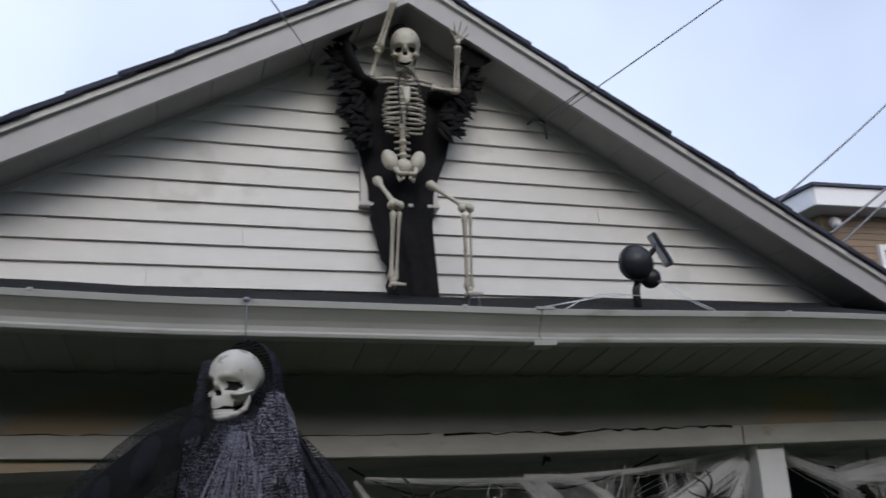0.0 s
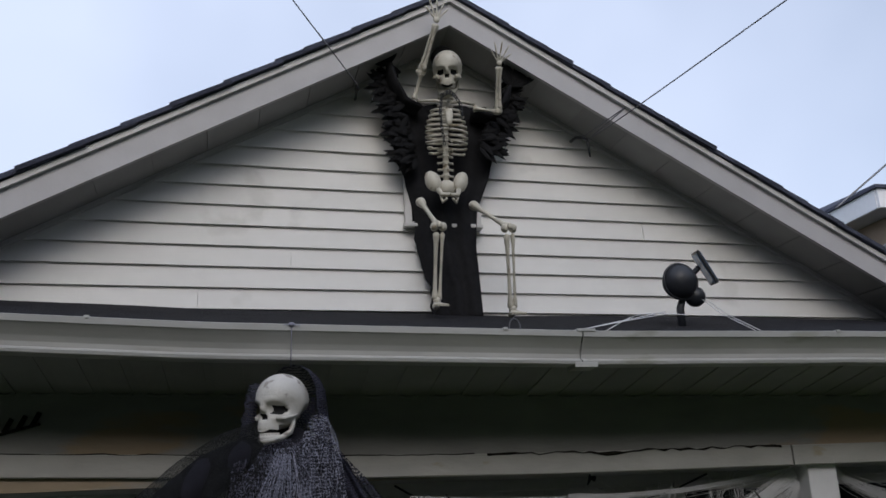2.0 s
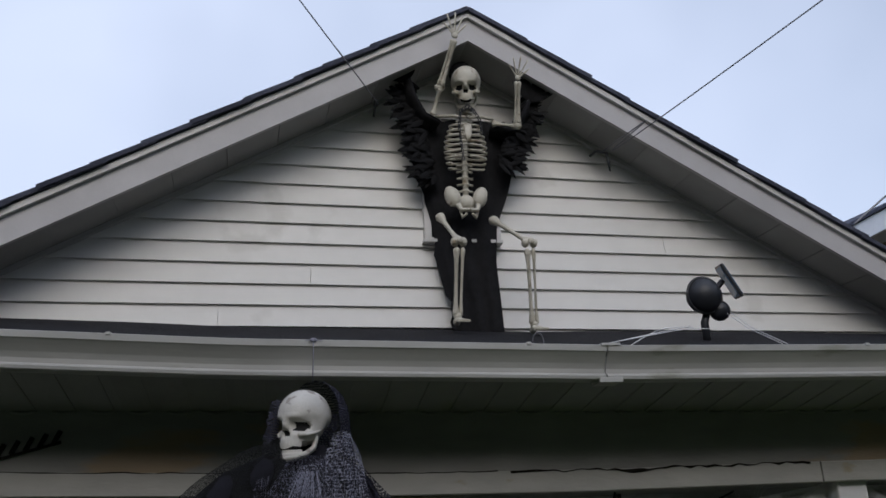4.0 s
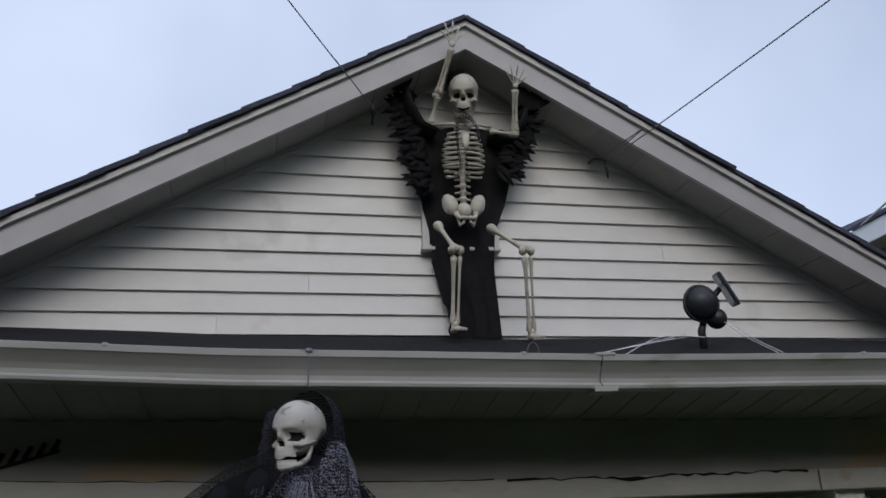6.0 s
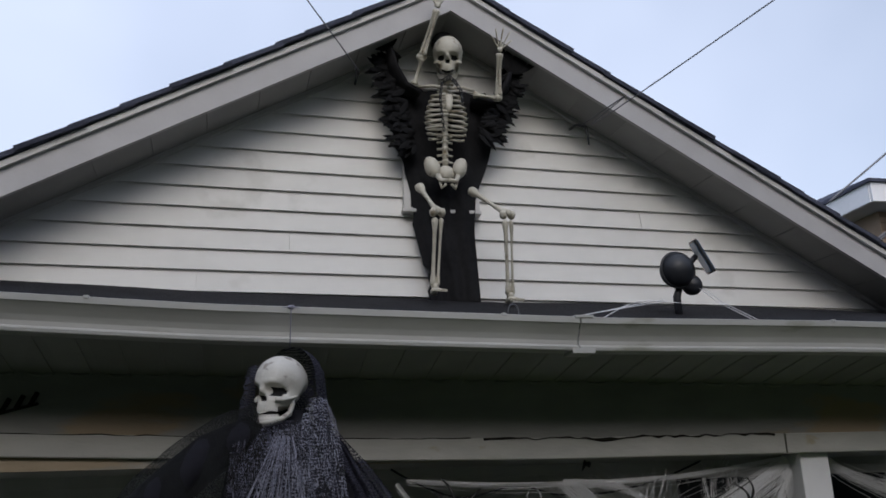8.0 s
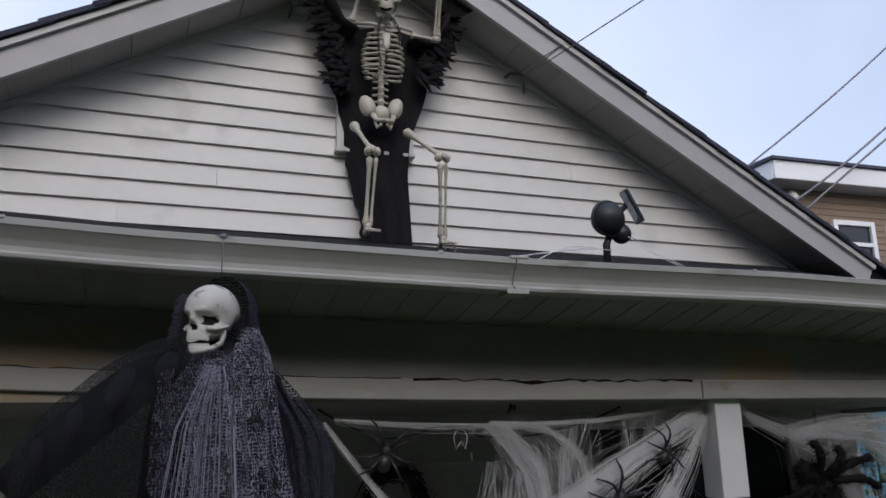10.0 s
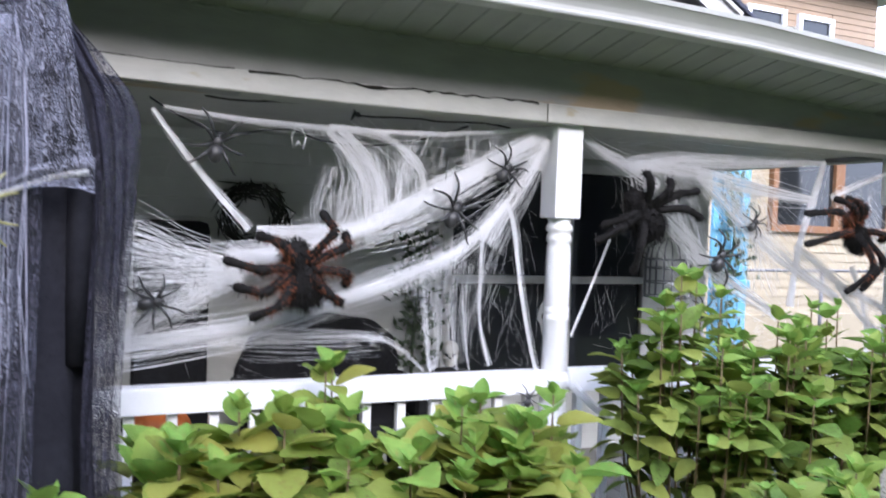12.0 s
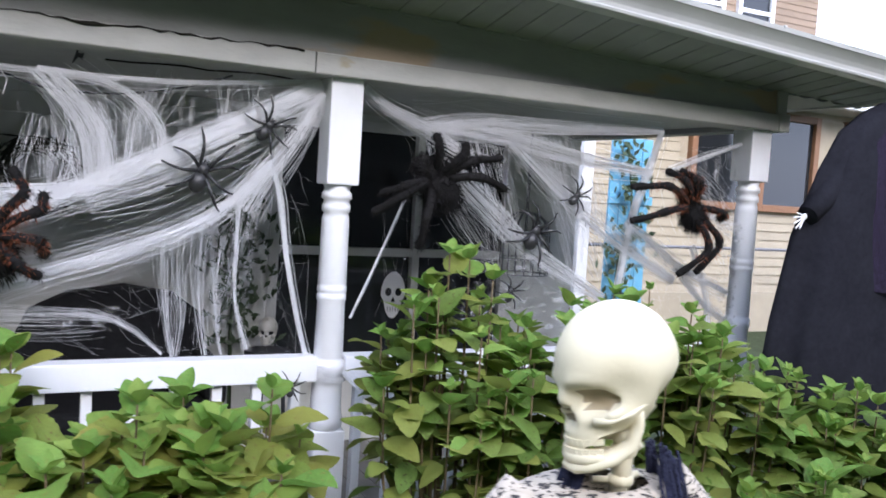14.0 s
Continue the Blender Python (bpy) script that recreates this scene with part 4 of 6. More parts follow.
def gauze_fall(bm, columns, folds, depth, seed, n=60, m=30):
    """Thin cloth between an inner and an outer edge line, in upright folds with a ragged hem.
    columns: rows of (z at inner edge, z at outer edge, inner x, outer x, y)."""
    keys = [Vector(c[:3]) for c in columns], [Vector((c[3], c[4], 0)) for c in columns]
    rows = []
    for j in range(m + 1):
        t = j / m
        a, b = course(keys[0], t), course(keys[1], t)
        row = []
        for i in range(n + 1):
            u = i / n
            w = math.sin(2 * math.pi * folds * u + seed + 0.8 * noise.noise((u * 5, t * 2, seed))) + 0.5 * math.sin(2 * math.pi * folds * 2.3 * u + 2 * seed)
            hem = 0.05 * noise.noise((u * 14, seed, 3)) * max(0, t - 0.85) / 0.15
            row.append((a.z + (b.x - a.z) * u + 0.006 * noise.noise((t * 6, u * 9, seed)), b.y + depth * min(1, 0.3 + 2 * t) * w - 0.02 * math.sin(math.pi * u), a.x + (a.y - a.x) * u + hem))
        rows.append(row)
    sheet(bm, rows)


# layered gauze down the front: a wide fall and a second, shorter one over it
bm = fresh()
gauze_fall(bm, [(2.63, 2.63, -0.480, -0.375, RY - 0.075), (2.52, 2.52, -0.545, -0.330, RY - 0.115), (2.38, 2.38, -0.572, -0.325, RY - 0.125), (2.05, 2.05, -0.585, -0.325, RY - 0.130), (1.7, 1.7, -0.587, -0.330, RY - 0.130), (1.3, 1.3, -0.59, -0.335, RY - 0.130), (0.95, 1.0, -0.59, -0.335, RY - 0.130)], 6, 0.012, 1.0)
part("gauze_front", bm, "greygauze", reaper, "grey-blue loosely woven gauze")
bm = fresh()
gauze_fall(bm, [(2.60, 2.61, -0.455, -0.385, RY - 0.10), (2.48, 2.48, -0.500, -0.365, RY - 0.140), (2.25, 2.25, -0.520, -0.360, RY - 0.150), (1.95, 1.95, -0.535, -0.370, RY - 0.150), (1.55, 1.6, -0.54, -0.380, RY - 0.150)], 4, 0.010, 2.3)
part("gauze_front", bm, "palegauze", reaper)
bm = fresh()
gauze_fall(bm, [(2.56, 2.58, -0.585, -0.540, RY - 0.075), (2.40, 2.40, -0.600, -0.550, RY - 0.085), (2.24, 2.20, -0.600, -0.555, RY - 0.09)], 2, 0.008, 4.0, 16, 14)
part("gauze_front", bm, "greygauze", reaper)
# pale shawl from the hood to the cuff of the bent arm
bm = fresh()
gauze_fall(bm, [(2.70, 2.70, -0.350, -0.300, RY - 0.07), (2.62, 2.62, -0.375, -0.270, RY - 0.105), (2.45, 2.45, -0.385, -0.245, RY - 0.14), (2.28, 2.28, -0.385, -0.215, RY - 0.155), (2.10, 2.15, -0.385, -0.192, RY - 0.16)], 3, 0.012, 0.4, 40, 26)
part("gauze_shawl", bm, "palegauze", reaper, "pale gauze shawl")
bm = fresh()
rows = [[(x, y - 0.014 * math.sin(j * 1.2), z + 0.018 - (0.105 - 0.085 * t) * j / 6 + 0.008 * noise.noise((t * 9, j, 3))) for j in range(7)] for t, x, y, z in ((0, -0.192, RY - 0.165, 2.185), (0.2, -0.235, RY - 0.175, 2.18), (0.4, -0.285, RY - 0.18, 2.165), (0.6, -0.335, RY - 0.185, 2.15), (0.8, -0.385, RY - 0.19, 2.12), (1, -0.435, RY - 0.195, 2.09))]
sheet(bm, rows)
part("cuff", bm, "palegauze", reaper)
bm = fresh()
tube(bm, [(-0.21, RY - 0.12, 2.16), (-0.30, RY - 0.15, 2.14), (-0.42, RY - 0.175, 2.09)], [0.010, 0.008, 0.007], 8, 0)
bone_hand(bm, (-0.42, RY - 0.175, 2.09), (-1, -0.1, -0.35), 0.10, 0.7)
part("forearm", bm, "greybone", reaper)
# dark gauze over the near shoulder, falling straight from the elbow
for k, (dx, dy, mt) in enumerate(((0, 0, "hoodgauze"), (0.02, 0.06, "hoodgauze"))):
    bm = fresh()
    gauze_fall(bm, [(2.69, 2.69, -0.340, -0.295 - dx, RY - 0.04 + dy), (2.63, 2.60, -0.33, -0.262 - dx, RY - 0.06 + dy), (2.50, 2.47, -0.30, -0.150 - dx, RY - 0.075 + dy), (2.36, 2.33, -0.25, -0.072 - dx, RY - 0.085 + dy), (2.05, 2.05, -0.20, -0.078 - dx, RY - 0.085 + dy), (1.70, 1.70, -0.205, -0.095 - dx, RY - 0.085 + dy), (1.35, 1.35, -0.21, -0.105 - dx, RY - 0.08 + dy), (0.98, 1.0, -0.20, -0.11 - dx, RY - 0.08 + dy)], 4, 0.014, 1.7 + k, 44, 44)
    part("sleeve_gauze", bm, mt, reaper, "dark blue-grey gauze sleeve")
bm = fresh()
tube(bm, [(-0.34, RY, 2.60), (-0.27, RY - 0.01, 2.53), (-0.22, RY - 0.02, 2.42), (-0.21, RY - 0.03, 2.25), (-0.22, RY - 0.04, 2.0), (-0.23, RY - 0.03, 1.6)], [0.06, 0.07, 0.075, 0.07, 0.06, 0.05], 14, 0, 0.7)
part("sleeve", bm, "robe", reaper)
bm = fresh()
for i in range(26):
    x = RX - 0.15 + 0.22 * rnd.random()
    end = rnd.uniform(1.0, 2.1)
    tube(bm, [(RX + (x - RX) * 0.25, RY - 0.085, 2.585), (RX + (x - RX) * 0.8, RY - 0.150, 2.4), (x, RY - 0.172, 2.2), (x + rnd.uniform(-0.02, 0.02), RY - 0.175, (2.2 + end) / 2), (x + rnd.uniform(-0.02, 0.02), RY - 0.17, end)], rnd.uniform(0.0006, 0.0014), 4)
part("loose_threads", bm, "thread", reaper)
# hood over the skull, falling on the shoulders
rows = []
for i in range(15):
    a = radians(-46 + 172 * i / 14)
    row = []
    for j in range(12):
        if j < 6:
            b = radians(88 - 88 * j / 5)
            r = 0.124
            row.append((RX - 0.005 + (r * math.cos(b) + 0.01) * math.cos(a) * 0.92, RY + 0.005 + (r * math.cos(b) + 0.01) * math.sin(a), 2.748 + 0.124 * math.sin(b) + 0.005 * noise.noise((i, j, 0))))
        else:
            t = (j - 5) / 6
            r = 0.131 + 0.05 * t * t + 0.014 * math.sin(i * 1.9) * t
            row.append((RX - 0.005 + r * math.cos(a) * (0.95 + 0.12 * t), RY + 0.005 + r * math.sin(a) * 0.85, 2.748 - 0.34 * t))
    rows.append(row)
bm = fresh()
sheet(bm, rows)
strip(bm, [(RX - 0.105, RY + 0.05, 2.82), (RX - 0.13, RY + 0.0, 2.68), (RX - 0.13, RY - 0.05, 2.5), (RX - 0.14, RY - 0.09, 2.35)], 0.03, rnd)
part("hood", bm, "hoodgauze", reaper, "dark gauze hood")
bm = fresh()
tube(bm, [(-0.412, 3.03, 2.87), (-0.411, 3.016, 2.95), (-0.411, 3.004, 3.0), (-0.411, 3.008, 3.012)], 0.002, 5)
for a in (0.4, 1.4, 2.6):
    tube(bm, [(-0.411, 3.003, 3.008), (-0.411 + 0.03 * math.cos(a), 2.998, 3.005 + 0.012 * math.sin(a) - 0.006)], 0.0015, 4)
ball(bm, (-0.411, 3.006, 3.008), (0.012, 0.008, 0.008), 8)
part("hanging_cord", bm, "thread", reaper)

# ---- cream skeleton figure in the bushes ----
M["bonecloth"] = mat("bone_print_cloth", (0.50, 0.43, 0.34), 0.85, vary=0.25, scale=30, bump=0.3, bscale=120, spots=(0.03, 0.026, 0.025), spot_scale=70, spot_at=0.53, stretch=(1, 1, 3.0))
M["yarn"] = mat("navy_yarn", (0.02, 0.022, 0.05), 0.95, vary=0.4, scale=90, bump=0.8, bscale=160)
bm = fresh()
FX, FY = 1.575, 1.45
skull(bm, pose(FX, FY, 1.783, 7, -2, -92) @ Matrix.Diagonal((1, 1, 1.10, 1)), 1.18, jaw=-2, n=80, arch=0.62, tooth=0.6)
spine(bm, [(FX + 0.045, FY + 0.02, 1.74), (FX + 0.05, FY + 0.02, 1.66), (FX + 0.05, FY + 0.03, 1.50)], 0.026, n=7)
drape(bm, [(FX + 0.03, FY + 0.03, 1.605, 0.075, 0.055), (FX + 0.01, FY + 0.03, 1.60, 0.15, 0.09), (FX, FY + 0.03, 1.56, 0.19, 0.10), (FX, FY + 0.03, 1.45, 0.19, 0.10), (FX, FY + 0.03, 1.2, 0.17, 0.10), (FX, FY + 0.03, 0.95, 0.18, 0.11)], 32, 2, 0.03, 3)
for s in (-1, 1):
    tube(bm, [(FX + s * 0.14, FY + 0.02, 1.60), (FX + s * 0.20, FY + 0.02, 1.54), (FX + s * 0.22, FY, 1.35), (FX + s * 0.22, FY - 0.03, 1.15)], [0.05, 0.055, 0.05, 0.04], 12, 2)
    tube(bm, [(FX + s * 0.06, FY + 0.03, 0.96), (FX + s * 0.07, FY + 0.03, GROUND)], 0.018, 8, 0)
thing("garden_skeleton", bm, ("ivory", "socket_soft", "bonecloth"), "cream plastic skeleton figure in bone-print clothes among the bushes", "skeleton")
bm = fresh()
rnd = random.Random(7)
for i in range(150):
    a = rnd.choice((rnd.uniform(-1.25, 0.5), rnd.uniform(2.1, 3.3)))
    r = 0.090 + rnd.uniform(-0.012, 0.012)
    p = Vector((FX + 0.05 + r * math.cos(a), FY + 0.02 + r * 0.8 * math.sin(a), 1.665 - rnd.uniform(0, 0.03)))
    tube(bm, [p, p + Vector((0.02 * math.cos(a), 0.02 * math.sin(a), -0.07)), p + Vector((0.045 * math.cos(a) + rnd.uniform(-0.02, 0.02), 0.04 * math.sin(a), -0.20 - rnd.uniform(0, 0.1)))], 0.0032, 4)
thing("yarn_scarf", bm, "yarn", "navy blue yarn scarf round the skeleton's neck", "scarf", kind="stuff")

# ---- black robed figure hanging at the porch corner ----
bm = fresh()
CX, CY = 4.43, 3.10
drape(bm, [(CX + 0.02, CY, 2.66, 0.05, 0.05), (CX, CY, 2.60, 0.16, 0.08), (CX - 0.02, CY, 2.50, 0.28, 0.10), (CX - 0.05, CY, 2.30, 0.37, 0.12), (CX - 0.08, CY, 2.0, 0.46, 0.14), (CX - 0.10, CY, 1.6, 0.54, 0.16), (CX - 0.10, CY, 1.25, 0.58, 0.18), (CX - 0.06, CY, 0.98, 0.54, 0.18)], 44, 0, 0.05, 5)
drape(bm, [(CX, CY, 2.62, 0.10, 0.09), (CX - 0.01, CY - 0.02, 2.45, 0.2, 0.12), (CX - 0.01, CY - 0.04, 2.1, 0.22, 0.14), (CX - 0.01, CY - 0.04, 1.75, 0.25, 0.15)], 36, 1, 0.06, 2)
tube(bm, [(CX - 0.18, CY, 2.50), (CX - 0.32, CY, 2.30), (CX - 0.42, CY - 0.02, 2.17), (CX - 0.53, CY - 0.04, 2.09)], [0.07, 0.07, 0.06, 0.05], 12, 0)
bone_hand(bm, (CX - 0.54, CY - 0.04, 2.09), (-0.7, -0.2, -0.25), 0.11, 1.0, 2)
ball(bm, (CX + 0.12, CY, 2.66), (0.08, 0.08, 0.08), 14, 0)
tube(bm, [(CX + 0.12, CY, 2.70), (CX + 0.12, 3.07, 2.80)], 0.003, 5, 2)
thing("hanging_robe_figure", bm, ("robe", "purplerobe", "web"), "black and purple sheer robed figure hanging at the porch corner", "halloween figure")


# ---- spiders ----
def spider(at, size, kind, turn, label, seed=0):
    """size: span of the legs. turn: pose of the body, head to +z, back to -y."""
    rnd = random.Random(seed)
    top = thing("toy_spider", None, (), label, "toy spider", "toy spiders on the webs")
    b = size * {"spider": 0.165, "gold": 0.14}[kind]
    bm = fresh()
    ball(bm, (0, 0, -b * 0.85), (b * 0.78, b * 0.7, b * 0.95), 16)
    part("abdomen", bm, kind, top)
    bm = fresh()
    ball(bm, (0, 0, b * 0.35), (b * 0.55, b * 0.45, b * 0.6), 12)
    ball(bm, (0, -b * 0.1, b * 0.9), (b * 0.25, b * 0.22, b * 0.25), 8)
    for s in (-1, 1):
        tube(bm, [(s * b * 0.12, -b * 0.1, b * 1.0), (s * b * 0.2, -b * 0.15, b * 1.3)], [b * 0.09, b * 0.03], 6)
    part("head", bm, kind, top)
    for s in (-1, 1):
        for i in range(4):
            a = radians((62, 24, -14, -50)[i] + rnd.uniform(-9, 9))
            ln = size * 0.5 * rnd.uniform(0.88, 1.08)
            d = Vector((s * math.cos(a), 0, math.sin(a)))
            hip = Vector((s * b * 0.4, 0, b * (0.7 - 0.28 * i)))
            pts, rad = [], []
            for k in range(10):
                t = k / 9
                up = -math.sin(math.pi * min(1, t * 1.15)) * size * 0.13
                bend = math.sin(math.pi * t) * size * 0.05 * (1 if i < 2 else -1)
                pts.append(hip + d * ln * t + Vector((0, up, bend)))
                rad.append(size * 0.028 * (1 - 0.55 * t) * (1.25 if k in (3, 6) else 1))
            bm = fresh()
            tube(bm, pts, rad, 7)
            part("leg", bm, kind, top)
    top.matrix_world = turn
    top.location = at
    return top


def facing(roll, tip=0, yaw=0):
    """Back towards the street; roll turns the head clockwise as seen from there."""
    return pose(0, 0, 0, tip, roll, yaw)


spider((0.253, 3.54, 2.317), 0.23, "spider", facing(10), "small black rubber spider on a web strand", 1)
spider((1.264, 3.56, 2.105), 0.26, "spider", facing(20), "black rubber spider on the white web band", 2)
spider((1.505, 3.56, 2.297), 0.20, "spider", facing(35), "black rubber spider near the post top", 3)
spider((2.740, 3.55, 1.930), 0.26, "spider", facing(25), "black rubber spider on the lower web", 4)
spider((2.960, 3.56, 2.110), 0.16, "spider", facing(40), "small black rubber spider in the web", 5)
spider((0.040, 3.55, 1.720), 0.20, "spider", facing(80), "thin-legged black rubber spider on the web", 6)
spider((2.640, 3.56, 1.660), 0.15, "spider", facing(15), "small black rubber spider low on the web", 7)
spider((1.630, 3.50, 1.285), 0.12, "spider", facing(5), "grey-black rubber spider on the railing", 8)
spider((-0.475, 2.785, 2.050), 0.20, "gold", facing(175), "yellow-green plastic spider on the reaper's gauze", 12)


def shaggy_spider(at, body, legs, rust, label, seed):
    """body: direction of the abdomen in degrees and its radius; legs: knee and foot of each, from the middle of the body."""
    rnd = random.Random(seed)
    top = thing("toy_spider", None, (), label, "toy spider", "toy spiders on the webs")
    top.location = at
    ang, r = radians(body[0]), body[1]
    axis = Vector((math.cos(ang), 0, math.sin(ang)))

    def hair(bm, p, v, ln, w, mi=0):
        tube(bm, [p, p + v * ln * 0.6, p + v * ln + Vector((0, 0, -ln * 0.35))], [w, w * 0.8, w * 0.2], 3, mi, cap=False)
    for name, c, k, count in (("abdomen", axis * r * 0.75, 1.0, 900), ("head", axis * -r * 0.6, 0.72, 500)):
        bm = fresh()
        turn = Matrix.Rotation(math.pi / 2 - ang, 4, "Y")
        ball(bm, c, (r * k * 0.9, r * k * 0.8, r * k * 1.08), 16, 0, turn)
        for i in range(count):
            v = Vector((rnd.gauss(0, 1), rnd.gauss(0, 1), rnd.gauss(0, 1))).normalized()
            hair(bm, c + turn @ Vector((v.x * r * k * 0.88, v.y * r * k * 0.78, v.z * r * k * 1.05)), turn @ v, r * rnd.uniform(0.15, 0.42), r * 0.02)
        part(name, bm, "fur", top)
    for kx, kz, fx, fz in legs:
        knee, foot = Vector((kx, -0.075, kz)), Vector((fx, -0.02, fz))
        hip = knee * (0.5 * r / max(knee.length, 0.01))
        d = (foot - knee).normalized()
        line = [hip, knee * 0.6 + Vector((0, -0.02, 0.008)), knee, knee.lerp(foot, 0.5) + Vector((0, -0.012, 0)), foot]
        pts = [course(line, t) for t in np.linspace(0, 1, 15)]
        rad = [0.0185 - 0.005 * k / 14 + (0.004 if k in (6, 7, 12, 13) else 0) for k in range(15)]
        bm = fresh()
        joint = [1 if rust and k in (1, 2, 3, 4, 5, 8, 9) else 0 for k in range(15)]
        for a in range(14):
            tube(bm, pts[a:a + 2], rad[a:a + 2], 7, 0, cap=a in (0, 13))
        for k in range(420):
            t = rnd.random() * 13.9
            q = int(t)
            c = pts[q].lerp(pts[q + 1], t - q)
            v = Vector((rnd.gauss(0, 1), rnd.gauss(0, 1), rnd.gauss(0, 1))).normalized()
            hair(bm, c + v * rad[q] * 0.8, v, rnd.uniform(0.010, 0.022), 0.0011, joint[q] if rnd.random() < 0.8 else 0)
        part("leg", bm, ("fur", "rustfur"), top)


shaggy_spider((2.172, 3.45, 2.140), (-52, 0.082), ((-0.02, 0.135, -0.01, 0.18), (0.085, 0.10, 0.13, 0.155), (0.15, 0.09, 0.30, 0.11), (0.19, 0.02, 0.33, -0.02), (-0.16, -0.035, -0.235, -0.07), (-0.18, -0.08, -0.265, -0.145), (-0.06, -0.16, -0.06, -0.28), (-0.14, -0.055, -0.21, -0.11)), False, "large shaggy black spider between the posts", 9)
shaggy_spider((0.562, 3.45, 1.855), (-74, 0.084), ((-0.105, 0.105, -0.17, 0.13), (-0.165, 0.0, -0.29, 0.035), (-0.15, -0.085, -0.25, -0.065), (-0.09, -0.13, -0.185, -0.185), (0.115, 0.15, 0.075, 0.225), (0.165, 0.095, 0.17, 0.145), (0.165, -0.01, 0.18, -0.06), (0.10, -0.09, 0.165, -0.13)), True, "large furry rust-and-black tarantula on the web", 10)
shaggy_spider((3.555, 3.45, 2.098), (-65, 0.070), ((-0.12, 0.125, -0.185, 0.16), (-0.06, 0.135, -0.10, 0.165), (-0.22, 0.09, -0.385, 0.075), (-0.235, -0.035, -0.375, -0.085), (0.145, -0.025, 0.17, -0.05), (0.065, -0.20, -0.07, -0.33), (0.135, -0.17, 0.04, -0.32), (-0.02, 0.118, -0.06, 0.155)), True, "furry rust-and-black tarantula hung by the corner post", 11)


# ---- stretched web fibre ----
def bundle(bm, pts, count, wide, rnd, thin=0.0008, depth=0.05, y=3.58, fray=0.0, n=10):
    """Many fibres along one line: wide at each point, drifting apart and together."""
    pts = [Vector((p[0], y if len(p) < 3 else p[1], p[-1])) for p in pts]
    wides = wide if hasattr(wide, "__len__") else [wide] * len(pts)
    for i in range(count):
        u, v, ph = rnd.gauss(0, 0.40 if rnd.random() < 0.9 else 1.0), rnd.uniform(-1, 1), rnd.uniform(0, 9)
        t0, t1 = (0.0, 1.0) if rnd.random() > fray else sorted((rnd.random() * 0.5, 0.5 + rnd.random() * 0.5))
        line, rad = [], []
        for k in range(n + 1):
            t = t0 + (t1 - t0) * k / n
            c = course(pts, t)
            d = (course(pts, min(1, t + 0.02)) - course(pts, max(0, t - 0.02))).normalized()
            s = d.cross(Vector((0, -1, 0)))
            w = float(np.interp(t, np.linspace(0, 1, len(wides)), wides))
            off = u + 0.22 * noise.noise((ph, t * 3, 0))
            line.append(c + s * w * off + Vector((0, v * depth * (0.06 + 3 * w), 0.0)))
            rad.append(thin * rnd.uniform(0.6, 1.5))
        tube(bm, line, rad, 3, cap=False)


def veil(bm, a, b, nx=10, y=3.6, seed=0, mi=1):
    """A thin spun sheet between an upper and a lower line."""
    a = [Vector((p[0], y, p[1])) for p in a]
    b = [Vector((p[0], y, p[1])) for p in b]
    rows = []
    for j in range(7):
        row = []
        for i in range(nx + 1):
            p = course(a, i / nx).lerp(course(b, i / nx), j / 6)
            row.append(p + Vector((0, 0.04 * noise.noise((i * 0.5, j * 0.5, seed)), 0.015 * noise.noise((i, j, seed + 5)))))
        rows.append(row)
    sheet(bm, rows, mi)


def cross_threads(bm, region, count, rnd, y=3.6, sag=0.02):
    """Stray single threads inside a box x0, x1, z0, z1."""
    x0, x1, z0, z1 = region
    for i in range(count):
        a = Vector((rnd.uniform(x0, x1), y + rnd.uniform(-0.04, 0.04), rnd.uniform(z0, z1)))
        ang, ln = rnd.gauss(-1.2, 0.7), rnd.uniform(0.08, 0.35)
        b = a + Vector((ln * math.cos(ang), rnd.uniform(-0.02, 0.02), ln * math.sin(ang)))
        b.x, b.z = min(max(b.x, x0), x1), min(max(b.z, z0), z1)
        mid = (a + b) / 2 + Vector((rnd.uniform(-0.03, 0.03), 0, -sag))
        tube(bm, [course([a, mid, b], t) for t in (0, 0.25, 0.5, 0.75, 1)], 0.0002, 3, cap=False)


M["haze"] = gauze("spun_web_veil", (0.82, 0.82, 0.84), -1.1, 22, (1.0, 1.0, 0.25), 0.40)
M["veil"] = gauze("thin_web_veil", (0.82, 0.82, 0.84), -0.85, 45, (0.35, 1.0, 1.0), 0.32)
rnd = random.Random(21)
bm = fresh()
bundle(bm, [(0.02, 2.44), (0.19, 2.22), (0.39, 2.0)], 60, (0.008, 0.013, 0.02), rnd)
bundle(bm, [(1.72, 2.49), (1.50, 2.36), (1.26, 2.23), (0.86, 2.03), (0.60, 1.93), (0.31, 1.87)], 300, (0.018, 0.03, 0.038, 0.035, 0.04, 0.06), rnd, 0.0007)
bundle(bm, [(1.73, 2.44), (1.42, 2.27), (1.10, 2.10), (0.86, 2.00)], 50, (0.03, 0.05, 0.06, 0.04), rnd)
bundle(bm, [(0.86, 2.03), (0.62, 2.00), (0.42, 2.00)], 70, (0.02, 0.035, 0.02), rnd)
bundle(bm, [(0.35, 1.86), (0.15, 1.88), (-0.06, 1.93)], 90, (0.05, 0.11, 0.16), rnd)
bundle(bm, [(0.36, 1.82), (0.15, 1.72), (-0.08, 1.60)], 90, (0.04, 0.07, 0.10), rnd)
bundle(bm, [(0.37, 1.84), (0.15, 1.80), (-0.08, 1.76)], 60, (0.05, 0.11, 0.16), rnd)
